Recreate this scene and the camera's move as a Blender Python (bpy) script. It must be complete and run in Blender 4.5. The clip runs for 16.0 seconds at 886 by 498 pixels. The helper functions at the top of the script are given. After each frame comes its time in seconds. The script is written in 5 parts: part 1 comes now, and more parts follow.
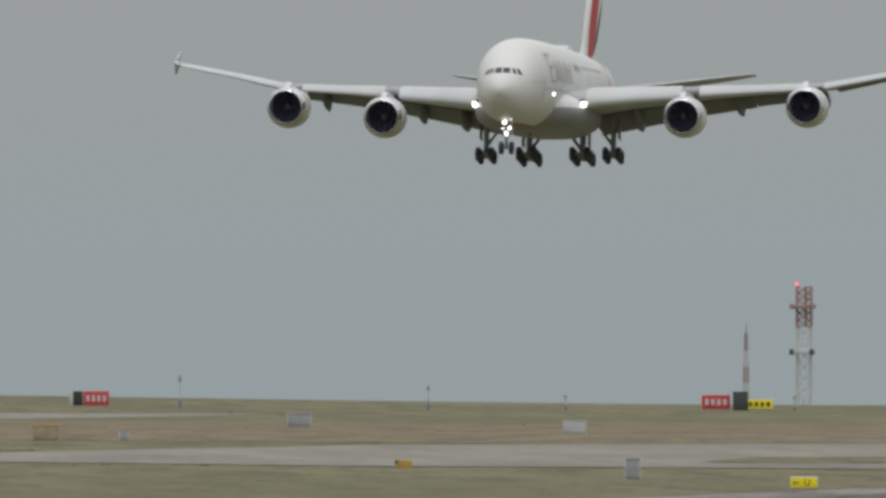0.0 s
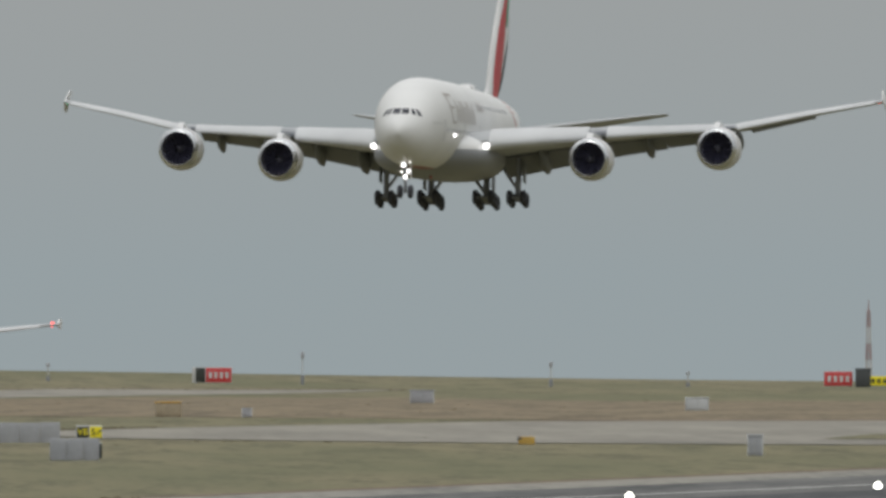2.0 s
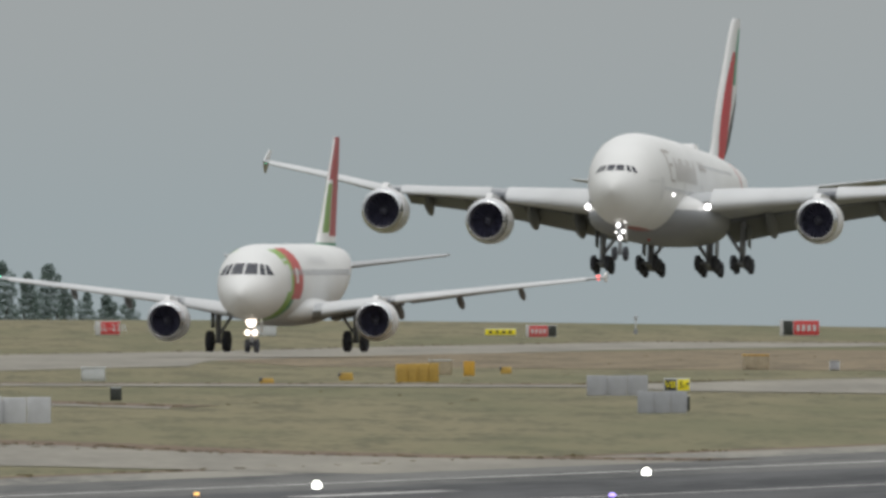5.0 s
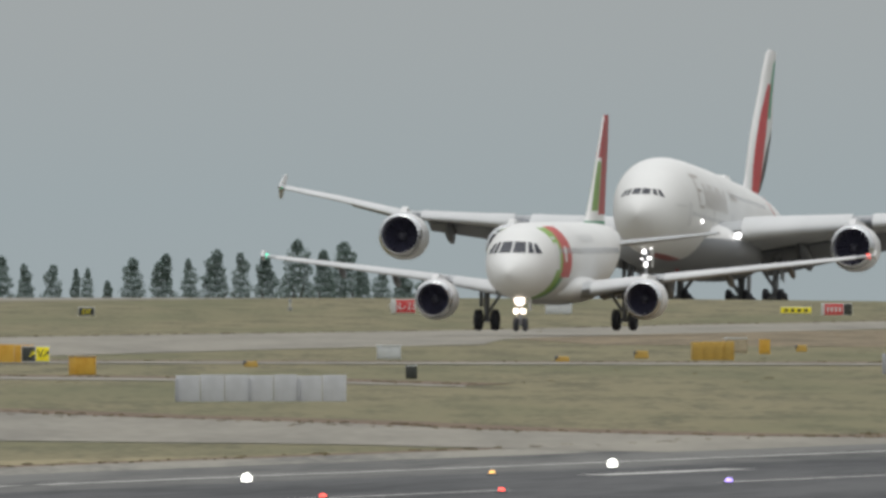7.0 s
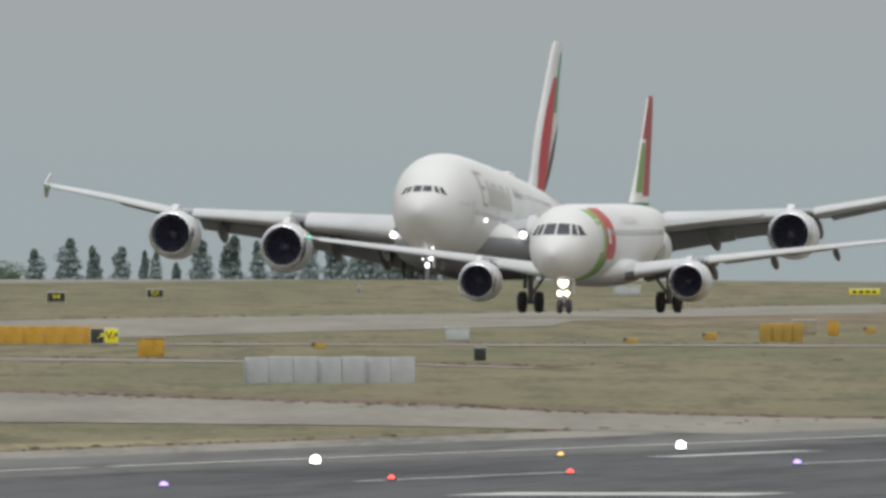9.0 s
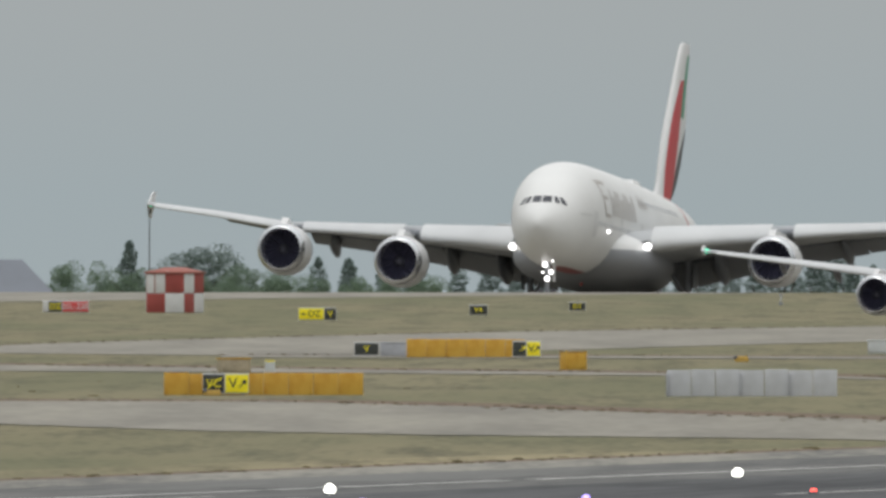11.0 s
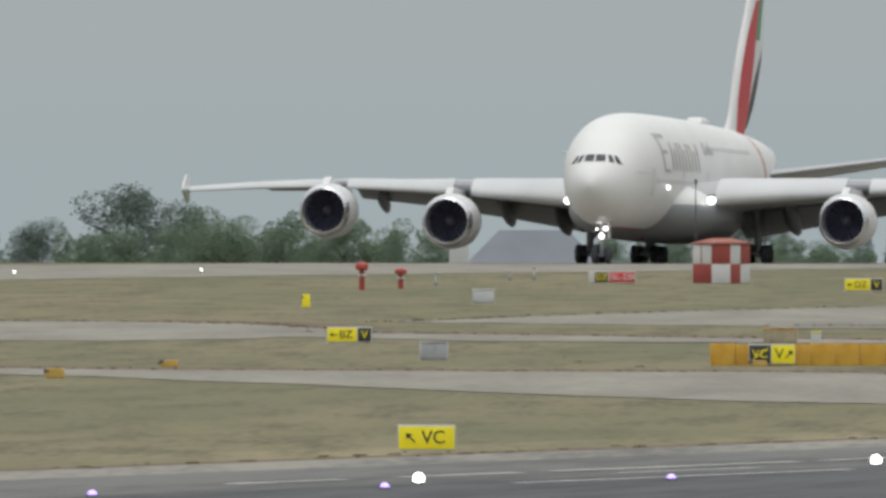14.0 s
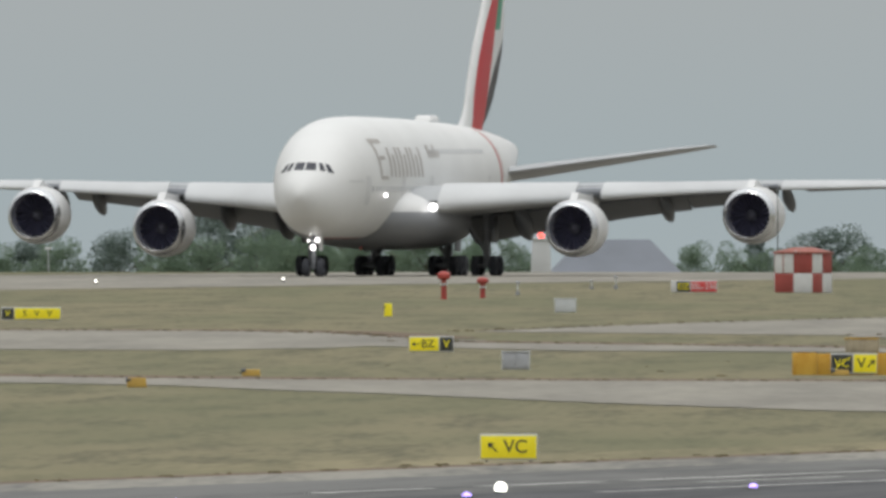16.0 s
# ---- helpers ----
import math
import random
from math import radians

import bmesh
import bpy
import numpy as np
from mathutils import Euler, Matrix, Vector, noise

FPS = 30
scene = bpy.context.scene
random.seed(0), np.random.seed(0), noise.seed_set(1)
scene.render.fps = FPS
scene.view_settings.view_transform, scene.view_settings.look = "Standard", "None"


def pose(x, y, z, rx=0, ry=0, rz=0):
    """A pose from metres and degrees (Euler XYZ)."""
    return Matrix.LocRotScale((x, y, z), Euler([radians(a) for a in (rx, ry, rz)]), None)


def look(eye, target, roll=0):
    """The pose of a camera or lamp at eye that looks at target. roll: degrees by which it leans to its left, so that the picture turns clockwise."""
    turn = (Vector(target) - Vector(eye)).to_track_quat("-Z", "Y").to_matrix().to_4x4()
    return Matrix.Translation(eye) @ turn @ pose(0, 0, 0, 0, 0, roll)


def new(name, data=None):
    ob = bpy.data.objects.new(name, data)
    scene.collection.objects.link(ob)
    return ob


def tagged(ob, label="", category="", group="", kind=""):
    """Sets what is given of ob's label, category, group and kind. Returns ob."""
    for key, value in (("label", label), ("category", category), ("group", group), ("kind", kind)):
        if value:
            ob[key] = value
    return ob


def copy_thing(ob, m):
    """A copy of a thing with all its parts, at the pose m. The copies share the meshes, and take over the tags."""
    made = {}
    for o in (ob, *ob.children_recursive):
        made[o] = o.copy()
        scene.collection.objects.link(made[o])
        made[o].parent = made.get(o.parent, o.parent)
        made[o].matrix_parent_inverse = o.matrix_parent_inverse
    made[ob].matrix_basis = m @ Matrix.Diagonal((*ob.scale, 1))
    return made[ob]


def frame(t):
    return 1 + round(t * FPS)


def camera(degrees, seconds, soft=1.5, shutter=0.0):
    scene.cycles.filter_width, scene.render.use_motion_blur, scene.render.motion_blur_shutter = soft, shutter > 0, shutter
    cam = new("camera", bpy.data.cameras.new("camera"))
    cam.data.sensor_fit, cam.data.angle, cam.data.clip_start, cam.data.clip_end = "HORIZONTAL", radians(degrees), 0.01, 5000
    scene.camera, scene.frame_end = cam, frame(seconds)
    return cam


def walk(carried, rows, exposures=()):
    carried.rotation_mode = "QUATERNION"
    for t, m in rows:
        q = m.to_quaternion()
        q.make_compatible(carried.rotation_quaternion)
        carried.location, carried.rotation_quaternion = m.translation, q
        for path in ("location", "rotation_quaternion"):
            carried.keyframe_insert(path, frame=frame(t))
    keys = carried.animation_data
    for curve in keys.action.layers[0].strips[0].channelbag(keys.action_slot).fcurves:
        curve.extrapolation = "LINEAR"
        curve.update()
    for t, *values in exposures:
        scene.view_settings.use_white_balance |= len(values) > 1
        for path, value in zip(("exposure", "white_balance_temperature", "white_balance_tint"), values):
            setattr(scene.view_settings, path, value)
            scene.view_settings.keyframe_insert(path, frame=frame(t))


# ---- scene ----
EYE = (0.0, 0.0, 7.6)
cam = camera(1.2731, 16.0, soft=3.3)
AIM = [(0.0, 90.0621, 8.3393), (0.2, 90.0580, 8.3892), (0.5, 90.0533, 8.4270), (1.0, 90.0376, 8.4425), (1.5, 90.0313, 8.4602),
       (2.0, 90.0286, 8.5153), (2.4, 90.0199, 8.7378), (2.5, 90.0189, 8.8411), (2.8, 90.0100, 9.0225), (3.0, 90.0070, 9.0594),
       (3.2, 90.0022, 9.0654), (5.3, 89.9591, 9.4001), (5.5, 89.9614, 9.4412), (5.7, 89.9527, 9.5583), (6.0, 89.9464, 9.6462),
       (6.5, 89.9373, 9.7413), (7.0, 89.9294, 9.7843), (7.5, 89.9051, 9.8150), (8.0, 89.8884, 9.8304), (8.2, 89.8885, 9.8341),
       (10.3, 89.9366, 10.2782), (10.5, 89.9300, 10.3836), (11.0, 89.9219, 10.4896), (11.5, 89.9032, 10.5358), (12.0, 89.8992, 10.6059),
       (12.5, 89.9026, 10.6597), (12.8, 89.8956, 10.7680), (13.0, 89.8882, 10.9381), (13.5, 89.8778, 11.2141), (14.0, 89.8798, 11.2746),
       (14.5, 89.8792, 11.2861), (15.0, 89.8821, 11.3244), (15.5, 89.8866, 11.3511), (16.0, 89.8931, 11.3924)]
walk(cam, [(t, pose(*EYE, rx, 0, rz)) for t, rx, rz in AIM], [(0.0, -0.08), (3.0, -0.02), (7.0, 0.08), (11.0, 0.14), (16.0, 0.2)])

# ---- light: hazy overcast, bright above, soft sun high behind the camera ----
SUN_EL, SUN_AZ = 76.0, 190.0
world = bpy.data.worlds.new("overcast_sky")
scene.world = world
world.use_nodes = True
wn, wl = world.node_tree.nodes, world.node_tree.links
wn.clear()
w_out, w_bg = wn.new("ShaderNodeOutputWorld"), wn.new("ShaderNodeBackground")
w_co, w_sep = wn.new("ShaderNodeTexCoord"), wn.new("ShaderNodeSeparateXYZ")
w_ramp, w_sky, w_mix = wn.new("ShaderNodeValToRGB"), wn.new("ShaderNodeTexSky"), wn.new("ShaderNodeMixRGB")
w_sky.sky_type, w_sky.sun_disc = "NISHITA", False
w_sky.sun_elevation, w_sky.sun_rotation = radians(SUN_EL), radians(SUN_AZ)
w_scale = wn.new("ShaderNodeMixRGB")
w_scale.blend_type, w_scale.inputs[0].default_value = "MULTIPLY", 1.0
w_scale.inputs[2].default_value = (0.1, 0.1, 0.1, 1)
cr = w_ramp.color_ramp
cr.elements[0].position, cr.elements[0].color = 0.0, (0.315, 0.365, 0.385, 1)
cr.elements[1].position, cr.elements[1].color = 1.0, (1.25, 1.27, 1.27, 1)
for p, c in ((0.006, (0.342, 0.364, 0.37)), (0.016, (0.348, 0.354, 0.348)), (0.15, (0.38, 0.395, 0.39)), (0.45, (0.62, 0.64, 0.64))):
    e = cr.elements.new(p)
    e.color = (*c, 1)
wl.new(w_co.outputs["Generated"], w_sep.inputs[0])
wl.new(w_sep.outputs["Z"], w_ramp.inputs[0])
wl.new(w_sky.outputs[0], w_scale.inputs[1])
w_mix.inputs[0].default_value = 0.04
wl.new(w_ramp.outputs[0], w_mix.inputs[1])
wl.new(w_scale.outputs[0], w_mix.inputs[2])
wl.new(w_mix.outputs[0], w_bg.inputs[0])
wl.new(w_bg.outputs[0], w_out.inputs[0])
w_bg.inputs[1].default_value = 1.0
sun_data = bpy.data.lights.new("sun", "SUN")
sun_data.energy, sun_data.angle, sun_data.color = 0.70, radians(25), (1.0, 0.96, 0.9)
sun = new("sun", sun_data)
sun.matrix_basis = look((-380, 1700, 2250), (-450, 2230, 0))


# ---- materials ----
def mat(name, base, rough=0.6, metal=0.0, spread=0.12, size=3.0, fine=40.0, bump=0.0, bump_size=30.0, tint=None, coat=0.0, emit=None, power=0.0, stretch=(1, 1, 1), patch=None, grain=0.5, turn=0.0, gloss=0.5):
    """Principled material: base colour varied by a broad and a fine noise, in metres of the object's own space."""
    m = bpy.data.materials.new(name)
    m.use_nodes = True
    n, l = m.node_tree.nodes, m.node_tree.links
    b = n["Principled BSDF"]
    b.inputs["Roughness"].default_value, b.inputs["Metallic"].default_value = rough, metal
    b.inputs["Coat Weight"].default_value, b.inputs["Specular IOR Level"].default_value = coat, gloss
    co, mp = n.new("ShaderNodeTexCoord"), n.new("ShaderNodeMapping")
    mp.inputs["Scale"].default_value = stretch
    vr = n.new("ShaderNodeVectorRotate")
    vr.rotation_type, vr.inputs["Angle"].default_value = "Z_AXIS", radians(-turn)
    l.new(co.outputs["Object"], vr.inputs["Vector"]), l.new(vr.outputs[0], mp.inputs[0])
    n1, n2 = n.new("ShaderNodeTexNoise"), n.new("ShaderNodeTexNoise")
    n1.inputs["Scale"].default_value, n1.inputs["Detail"].default_value = 1.0 / size, 4
    n2.inputs["Scale"].default_value, n2.inputs["Detail"].default_value = fine / size, 6
    l.new(mp.outputs[0], n1.inputs[0]), l.new(mp.outputs[0], n2.inputs[0])
    add = n.new("ShaderNodeMath")
    add.operation = "MULTIPLY_ADD"
    add.inputs[1].default_value = grain
    l.new(n2.outputs[0], add.inputs[0]), l.new(n1.outputs[0], add.inputs[2])
    ramp = n.new("ShaderNodeValToRGB")
    other = tint or tuple(c * (1 + spread) for c in base)
    middle = 0.5 + 0.5 * grain
    ramp.color_ramp.elements[0].position, ramp.color_ramp.elements[0].color = middle - 0.22, (*[c * (1 - spread) for c in base], 1)
    ramp.color_ramp.elements[1].position, ramp.color_ramp.elements[1].color = middle + 0.22, (*other, 1)
    l.new(add.outputs[0], ramp.inputs[0])
    l.new(ramp.outputs[0], b.inputs["Base Color"])
    if patch:
        colour, wide, amount = patch
        n4, mr, mx = n.new("ShaderNodeTexNoise"), n.new("ShaderNodeMapRange"), n.new("ShaderNodeMixRGB")
        n4.inputs["Scale"].default_value, n4.inputs["Detail"].default_value = 1.0 / wide, 5
        mr.inputs[1].default_value, mr.inputs[2].default_value, mr.inputs[4].default_value = 0.42, 0.62, amount
        mx.inputs[2].default_value = (*colour, 1)
        l.new(mp.outputs[0], n4.inputs[0]), l.new(n4.outputs[0], mr.inputs[0]), l.new(mr.outputs[0], mx.inputs[0])
        l.new(ramp.outputs[0], mx.inputs[1]), l.new(mx.outputs[0], b.inputs["Base Color"])
    if bump:
        bp, n3 = n.new("ShaderNodeBump"), n.new("ShaderNodeTexNoise")
        n3.inputs["Scale"].default_value = bump_size
        bp.inputs["Strength"].default_value = bump
        l.new(mp.outputs[0], n3.inputs[0]), l.new(n3.outputs[0], bp.inputs["Height"]), l.new(bp.outputs[0], b.inputs["Normal"])
    if emit:
        b.inputs["Emission Color"].default_value, b.inputs["Emission Strength"].default_value = (*emit, 1), power
    return m


def banded(name, base, bands, rough=0.5):
    """Paint with coloured bands. Each band: colour, weights (wy, wz, wzz), from, to, along wy*y + wz*z + wzz*z*z of the object's space, z from, z to."""
    m = mat(name, base, rough, spread=0.05, size=6.0, coat=0.04, gloss=0.4)
    n, l = m.node_tree.nodes, m.node_tree.links
    b = n["Principled BSDF"]
    last = b.inputs["Base Color"].links[0].from_socket
    co, sep = n.new("ShaderNodeTexCoord"), n.new("ShaderNodeSeparateXYZ")
    l.new(co.outputs["Object"], sep.inputs[0])

    def calc(op, a, c):
        k = n.new("ShaderNodeMath")
        k.operation = op
        for i, v in enumerate((a, c)):
            if isinstance(v, (int, float)):
                k.inputs[i].default_value = v
            else:
                l.new(v, k.inputs[i])
        return k.outputs[0]
    y, z = sep.outputs["Y"], sep.outputs["Z"]
    for colour, (wy, wz, wzz), lo, hi, z0, z1 in bands:
        s = calc("ADD", calc("ADD", calc("MULTIPLY", y, wy), calc("MULTIPLY", z, wz)), calc("MULTIPLY", calc("MULTIPLY", z, z), wzz))
        inside = calc("MULTIPLY", calc("MULTIPLY", calc("GREATER_THAN", s, lo), calc("LESS_THAN", s, hi)),
                      calc("MULTIPLY", calc("GREATER_THAN", z, z0), calc("LESS_THAN", z, z1)))
        mix = n.new("ShaderNodeMixRGB")
        mix.inputs[2].default_value = (*colour, 1)
        l.new(inside, mix.inputs[0]), l.new(last, mix.inputs[1])
        last = mix.outputs[0]
    l.new(last, b.inputs["Base Color"])
    return m


GRASS = mat("dry_grass", (0.108, 0.098, 0.049), 0.95, spread=0.24, size=2.6, fine=6.5, tint=(0.178, 0.156, 0.084), stretch=(1, 0.065, 1), patch=((0.098, 0.104, 0.046), 13.0, 0.55), grain=0.9, turn=10.3)
ASPHALT = mat("runway_asphalt", (0.08, 0.081, 0.081), 0.8, spread=0.3, size=5.0, fine=9.0, tint=(0.15, 0.148, 0.142), stretch=(1, 0.05, 1), grain=0.8, turn=3.0, gloss=0.25)
RUBBER = mat("rubbered_asphalt", (0.040, 0.041, 0.046), 0.75, spread=0.3, size=4.0, fine=8.0, tint=(0.085, 0.085, 0.088), stretch=(1, 0.04, 1), grain=0.8, turn=3.0, gloss=0.25)
SHOULDER = mat("shoulder_asphalt", (0.15, 0.145, 0.135), 0.85, spread=0.25, size=5.0, fine=10.0, tint=(0.25, 0.235, 0.2), stretch=(1, 0.06, 1), grain=0.8, turn=10.3)
CONCRETE = mat("taxiway_concrete", (0.20, 0.185, 0.157), 0.85, spread=0.14, size=5.0, fine=8.0, tint=(0.27, 0.25, 0.208), stretch=(1, 0.07, 1), grain=0.5, turn=10.3)
BROWN_GRASS = mat("parched_brown_grass", (0.145, 0.113, 0.066), 0.95, spread=0.25, size=3.0, fine=7.0, tint=(0.20, 0.155, 0.095), stretch=(1, 0.065, 1), grain=0.8, turn=9.0)
STRAW = mat("straw_grass", (0.18, 0.152, 0.078), 0.95, spread=0.35, size=2.6, fine=6.5, tint=(0.26, 0.22, 0.125), stretch=(1, 0.065, 1), patch=((0.115, 0.108, 0.052), 9.0, 0.7), grain=0.9, turn=10.3)
EARTH = mat("bare_earth_edge", (0.115, 0.078, 0.055), 0.95, spread=0.35, size=3.0, tint=(0.20, 0.14, 0.09))
PAINT = mat("road_marking_white", (0.46, 0.455, 0.44), 0.7, spread=0.3, size=3.0, tint=(0.66, 0.65, 0.62))
TUFT = mat("grass_tuft", (0.165, 0.13, 0.08), 0.95, spread=0.35, size=0.5, tint=(0.27, 0.225, 0.125))
WHITE = mat("white_aircraft_paint", (0.73, 0.73, 0.725), 0.48, spread=0.05, size=6.0, coat=0.04, gloss=0.4)
# Slats and wing are one grey: slats lightened as lit, wing darkened as shaded.
WING_GREY = mat("wing_shaded_grey", (0.41, 0.425, 0.44), 0.5, spread=0.1, size=4.0)
SLAT = mat("slat_lit_grey", (0.56, 0.57, 0.58), 0.45, spread=0.08, size=4.0)
# Underside shade of flaps and fairings put into this darker grey.
SHADED_GREY = mat("shaded_flap_grey", (0.18, 0.19, 0.21), 0.5, spread=0.12, size=4.0)
NACELLE = mat("nacelle_paint", (0.68, 0.68, 0.68), 0.35, spread=0.06, size=2.0)
LIP = mat("polished_intake_lip", (0.72, 0.73, 0.75), 0.25, metal=0.9, spread=0.05, size=1.0)
FAN = mat("fan_blade_titanium", (0.115, 0.115, 0.175), 0.6, metal=0.0, spread=0.2, size=0.5)
SPINNER = mat("dark_spinner", (0.07, 0.07, 0.09), 0.5, spread=0.1, size=0.5)
DARK = mat("intake_liner", (0.20, 0.20, 0.25), 0.7, spread=0.1, size=1.0)
GLASS = mat("cockpit_glass", (0.03, 0.032, 0.045), 0.12, spread=0.1, size=1.0)
CABIN = mat("cabin_window", (0.47, 0.48, 0.50), 0.25, spread=0.1, size=1.0)
STEEL = mat("landing_gear_grey", (0.30, 0.31, 0.33), 0.5, metal=0.0, spread=0.1, size=1.0)
TYRE = mat("tyre_rubber", (0.07, 0.072, 0.085), 0.85, spread=0.2, size=0.5)
TITLE = mat("muted_gold_lettering", (0.45, 0.42, 0.395), 0.4, spread=0.05, size=1.0)
GREYLINE = mat("pale_grey_marking", (0.63, 0.63, 0.63), 0.4, spread=0.05, size=1.0)
LAMP_WHITE = mat("landing_light_on", (0.9, 0.9, 0.9), 0.2, emit=(1.0, 0.97, 0.95), power=3.5)
LAMP_WARM = mat("taxi_light_on", (0.9, 0.85, 0.8), 0.2, emit=(1.0, 0.86, 0.72), power=3.5)
LAMP_RED = mat("red_light_on", (0.6, 0.05, 0.03), 0.3, emit=(1.0, 0.08, 0.06), power=2.5)
LAMP_GREEN = mat("green_light_on", (0.05, 0.5, 0.3), 0.3, emit=(0.05, 0.9, 0.5), power=1.2)
LAMP_VIOLET = mat("inset_light_on", (0.7, 0.7, 0.9), 0.3, emit=(0.34, 0.15, 1.0), power=1.5)
LAMP_EDGE = mat("edge_light_on", (0.9, 0.9, 0.8), 0.3, emit=(1.0, 0.98, 0.9), power=4.0)
LAMP_AMBER = mat("amber_light_on", (0.7, 0.4, 0.1), 0.3, emit=(1.0, 0.55, 0.15), power=1.3)
SIGN_YELLOW = mat("sign_yellow", (0.80, 0.69, 0.02), 0.5, emit=(0.8, 0.66, 0.01), power=0.13, spread=0.06, size=0.5)
SIGN_RED = mat("sign_red", (0.68, 0.07, 0.075), 0.5, spread=0.06, size=0.5)
SIGN_BLACK = mat("sign_black", (0.045, 0.05, 0.045), 0.5, spread=0.1, size=0.5)
SIGN_FRAME = mat("sign_frame_grey", (0.62, 0.63, 0.63), 0.5, spread=0.08, size=0.5)
BARRIER_ORANGE = mat("faded_orange_plastic", (0.68, 0.36, 0.035), 0.55, spread=0.14, size=0.6, tint=(0.74, 0.47, 0.08))
MARKER_OCHRE = mat("dull_ochre_plastic", (0.52, 0.335, 0.075), 0.6, spread=0.15, size=0.4)
BARRIER_WHITE = mat("weathered_white_plastic", (0.56, 0.57, 0.60), 0.6, spread=0.12, size=0.6)
CABINET_GREY = mat("grey_cabinet_paint", (0.42, 0.43, 0.46), 0.55, spread=0.12, size=0.5)
CABINET_PALE = mat("pale_cabinet_paint", (0.62, 0.64, 0.65), 0.55, spread=0.1, size=0.5)
WEATHERED = mat("sunbleached_board", (0.45, 0.38, 0.27), 0.8, spread=0.2, size=0.4)
HUT_RED = mat("hut_red_paint", (0.33, 0.065, 0.055), 0.6, spread=0.12, size=0.8)
HUT_WHITE = mat("hut_white_paint", (0.66, 0.66, 0.66), 0.6, spread=0.1, size=0.8)
HUT_ROOF = mat("hut_roof", (0.31, 0.105, 0.08), 0.7, spread=0.15, size=0.8)
BEACON_RED = mat("red_pole_paint", (0.40, 0.06, 0.05), 0.5, spread=0.1, size=0.4)
MAST = mat("mast_grey_red", (0.42, 0.30, 0.30), 0.6, spread=0.1, size=1.0)
MAST_WHITE = mat("mast_pale", (0.64, 0.64, 0.64), 0.6, spread=0.1, size=1.0)
DARK_METAL = mat("dark_fixture_metal", (0.08, 0.085, 0.09), 0.6, spread=0.1, size=0.3)
CLADDING = mat("grey_shed_cladding", (0.20, 0.215, 0.245), 0.6, spread=0.1, size=4.0)
ROOF_GREY = mat("grey_shed_roof", (0.15, 0.165, 0.195), 0.6, spread=0.1, size=4.0)
TOWER_WHITE = mat("tower_render", (0.55, 0.56, 0.57), 0.7, spread=0.1, size=2.0)
BARK = mat("bark", (0.10, 0.085, 0.065), 0.9, spread=0.2, size=0.5)
# Leaf colours are paled and blued, with the distance haze painted in.
LEAF_HAZE_BLUE = mat("hazy_poplar_leaves", (0.155, 0.215, 0.20), 0.8, spread=0.2, size=1.5, tint=(0.19, 0.245, 0.22))
LEAF_GREEN = mat("hazy_broadleaf_leaves", (0.15, 0.22, 0.16), 0.8, spread=0.25, size=2.0, tint=(0.20, 0.265, 0.175))
LEAF_DARK = mat("hazy_dark_leaves", (0.12, 0.17, 0.15), 0.8, spread=0.25, size=2.0, tint=(0.165, 0.21, 0.175))


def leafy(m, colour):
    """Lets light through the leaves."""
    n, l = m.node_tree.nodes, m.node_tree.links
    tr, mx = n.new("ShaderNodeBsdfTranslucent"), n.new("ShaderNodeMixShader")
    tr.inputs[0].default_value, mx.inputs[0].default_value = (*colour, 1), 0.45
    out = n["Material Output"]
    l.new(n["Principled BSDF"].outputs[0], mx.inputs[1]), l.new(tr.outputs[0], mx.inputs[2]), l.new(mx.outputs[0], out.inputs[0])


leafy(LEAF_HAZE_BLUE, (0.20, 0.27, 0.25)), leafy(LEAF_GREEN, (0.20, 0.28, 0.20)), leafy(LEAF_DARK, (0.16, 0.215, 0.19))


# ---- mesh helpers ----
def part(name, bm, material, parent=None, label="", m=None, smooth=40):
    me = bpy.data.meshes.new(name)
    bmesh.ops.recalc_face_normals(bm, faces=bm.faces)
    bm.to_mesh(me)
    bm.free()
    for mm in material if isinstance(material, (list, tuple)) else (material,):
        me.materials.append(mm)
    if smooth:
        for p in me.polygons:
            p.use_smooth = True
        me.set_sharp_from_angle(angle=radians(smooth))
    ob = new(name, me)
    ob.parent = parent
    if m is not None:
        ob.matrix_basis = m
    if label:
        tagged(ob, label)
    return ob


def again(ob, m, parent):
    """Another part on the same mesh."""
    o = new(ob.name.split(".")[0], ob.data)
    o.parent, o.matrix_basis = parent, m
    return o


def thing(name, m, label, category, group="", kind=""):
    ob = new(name)
    ob.empty_display_size = 0.3
    ob.matrix_basis = m
    return tagged(ob, label, category, group, kind)


def box(sx, sy, sz, at=(0, 0, 0), bevel=0.0, bm=None, taper=1.0):
    """Box standing on z = at.z, centred in x and y; taper scales its top."""
    bm = bm or bmesh.new()
    r = bmesh.ops.create_cube(bm, size=1.0)
    vs = r["verts"]
    for v in vs:
        k = taper if v.co.z > 0 else 1.0
        v.co = Vector((v.co.x * sx * k + at[0], v.co.y * sy * k + at[1], (v.co.z + 0.5) * sz + at[2]))
    if bevel:
        es = {e for v in vs for e in v.link_edges}
        bmesh.ops.bevel(bm, geom=list(es), offset=bevel, segments=2, affect="EDGES", profile=0.6)
    return bm


def tube(p0, p1, r0, r1=None, seg=10, bm=None):
    bm = bm or bmesh.new()
    p0, p1 = Vector(p0), Vector(p1)
    d = p1 - p0
    m = Matrix.Translation((p0 + p1) / 2) @ d.to_track_quat("Z", "Y").to_matrix().to_4x4()
    bmesh.ops.create_cone(bm, cap_ends=True, segments=seg, radius1=r0, radius2=r0 if r1 is None else r1, depth=d.length, matrix=m)
    return bm


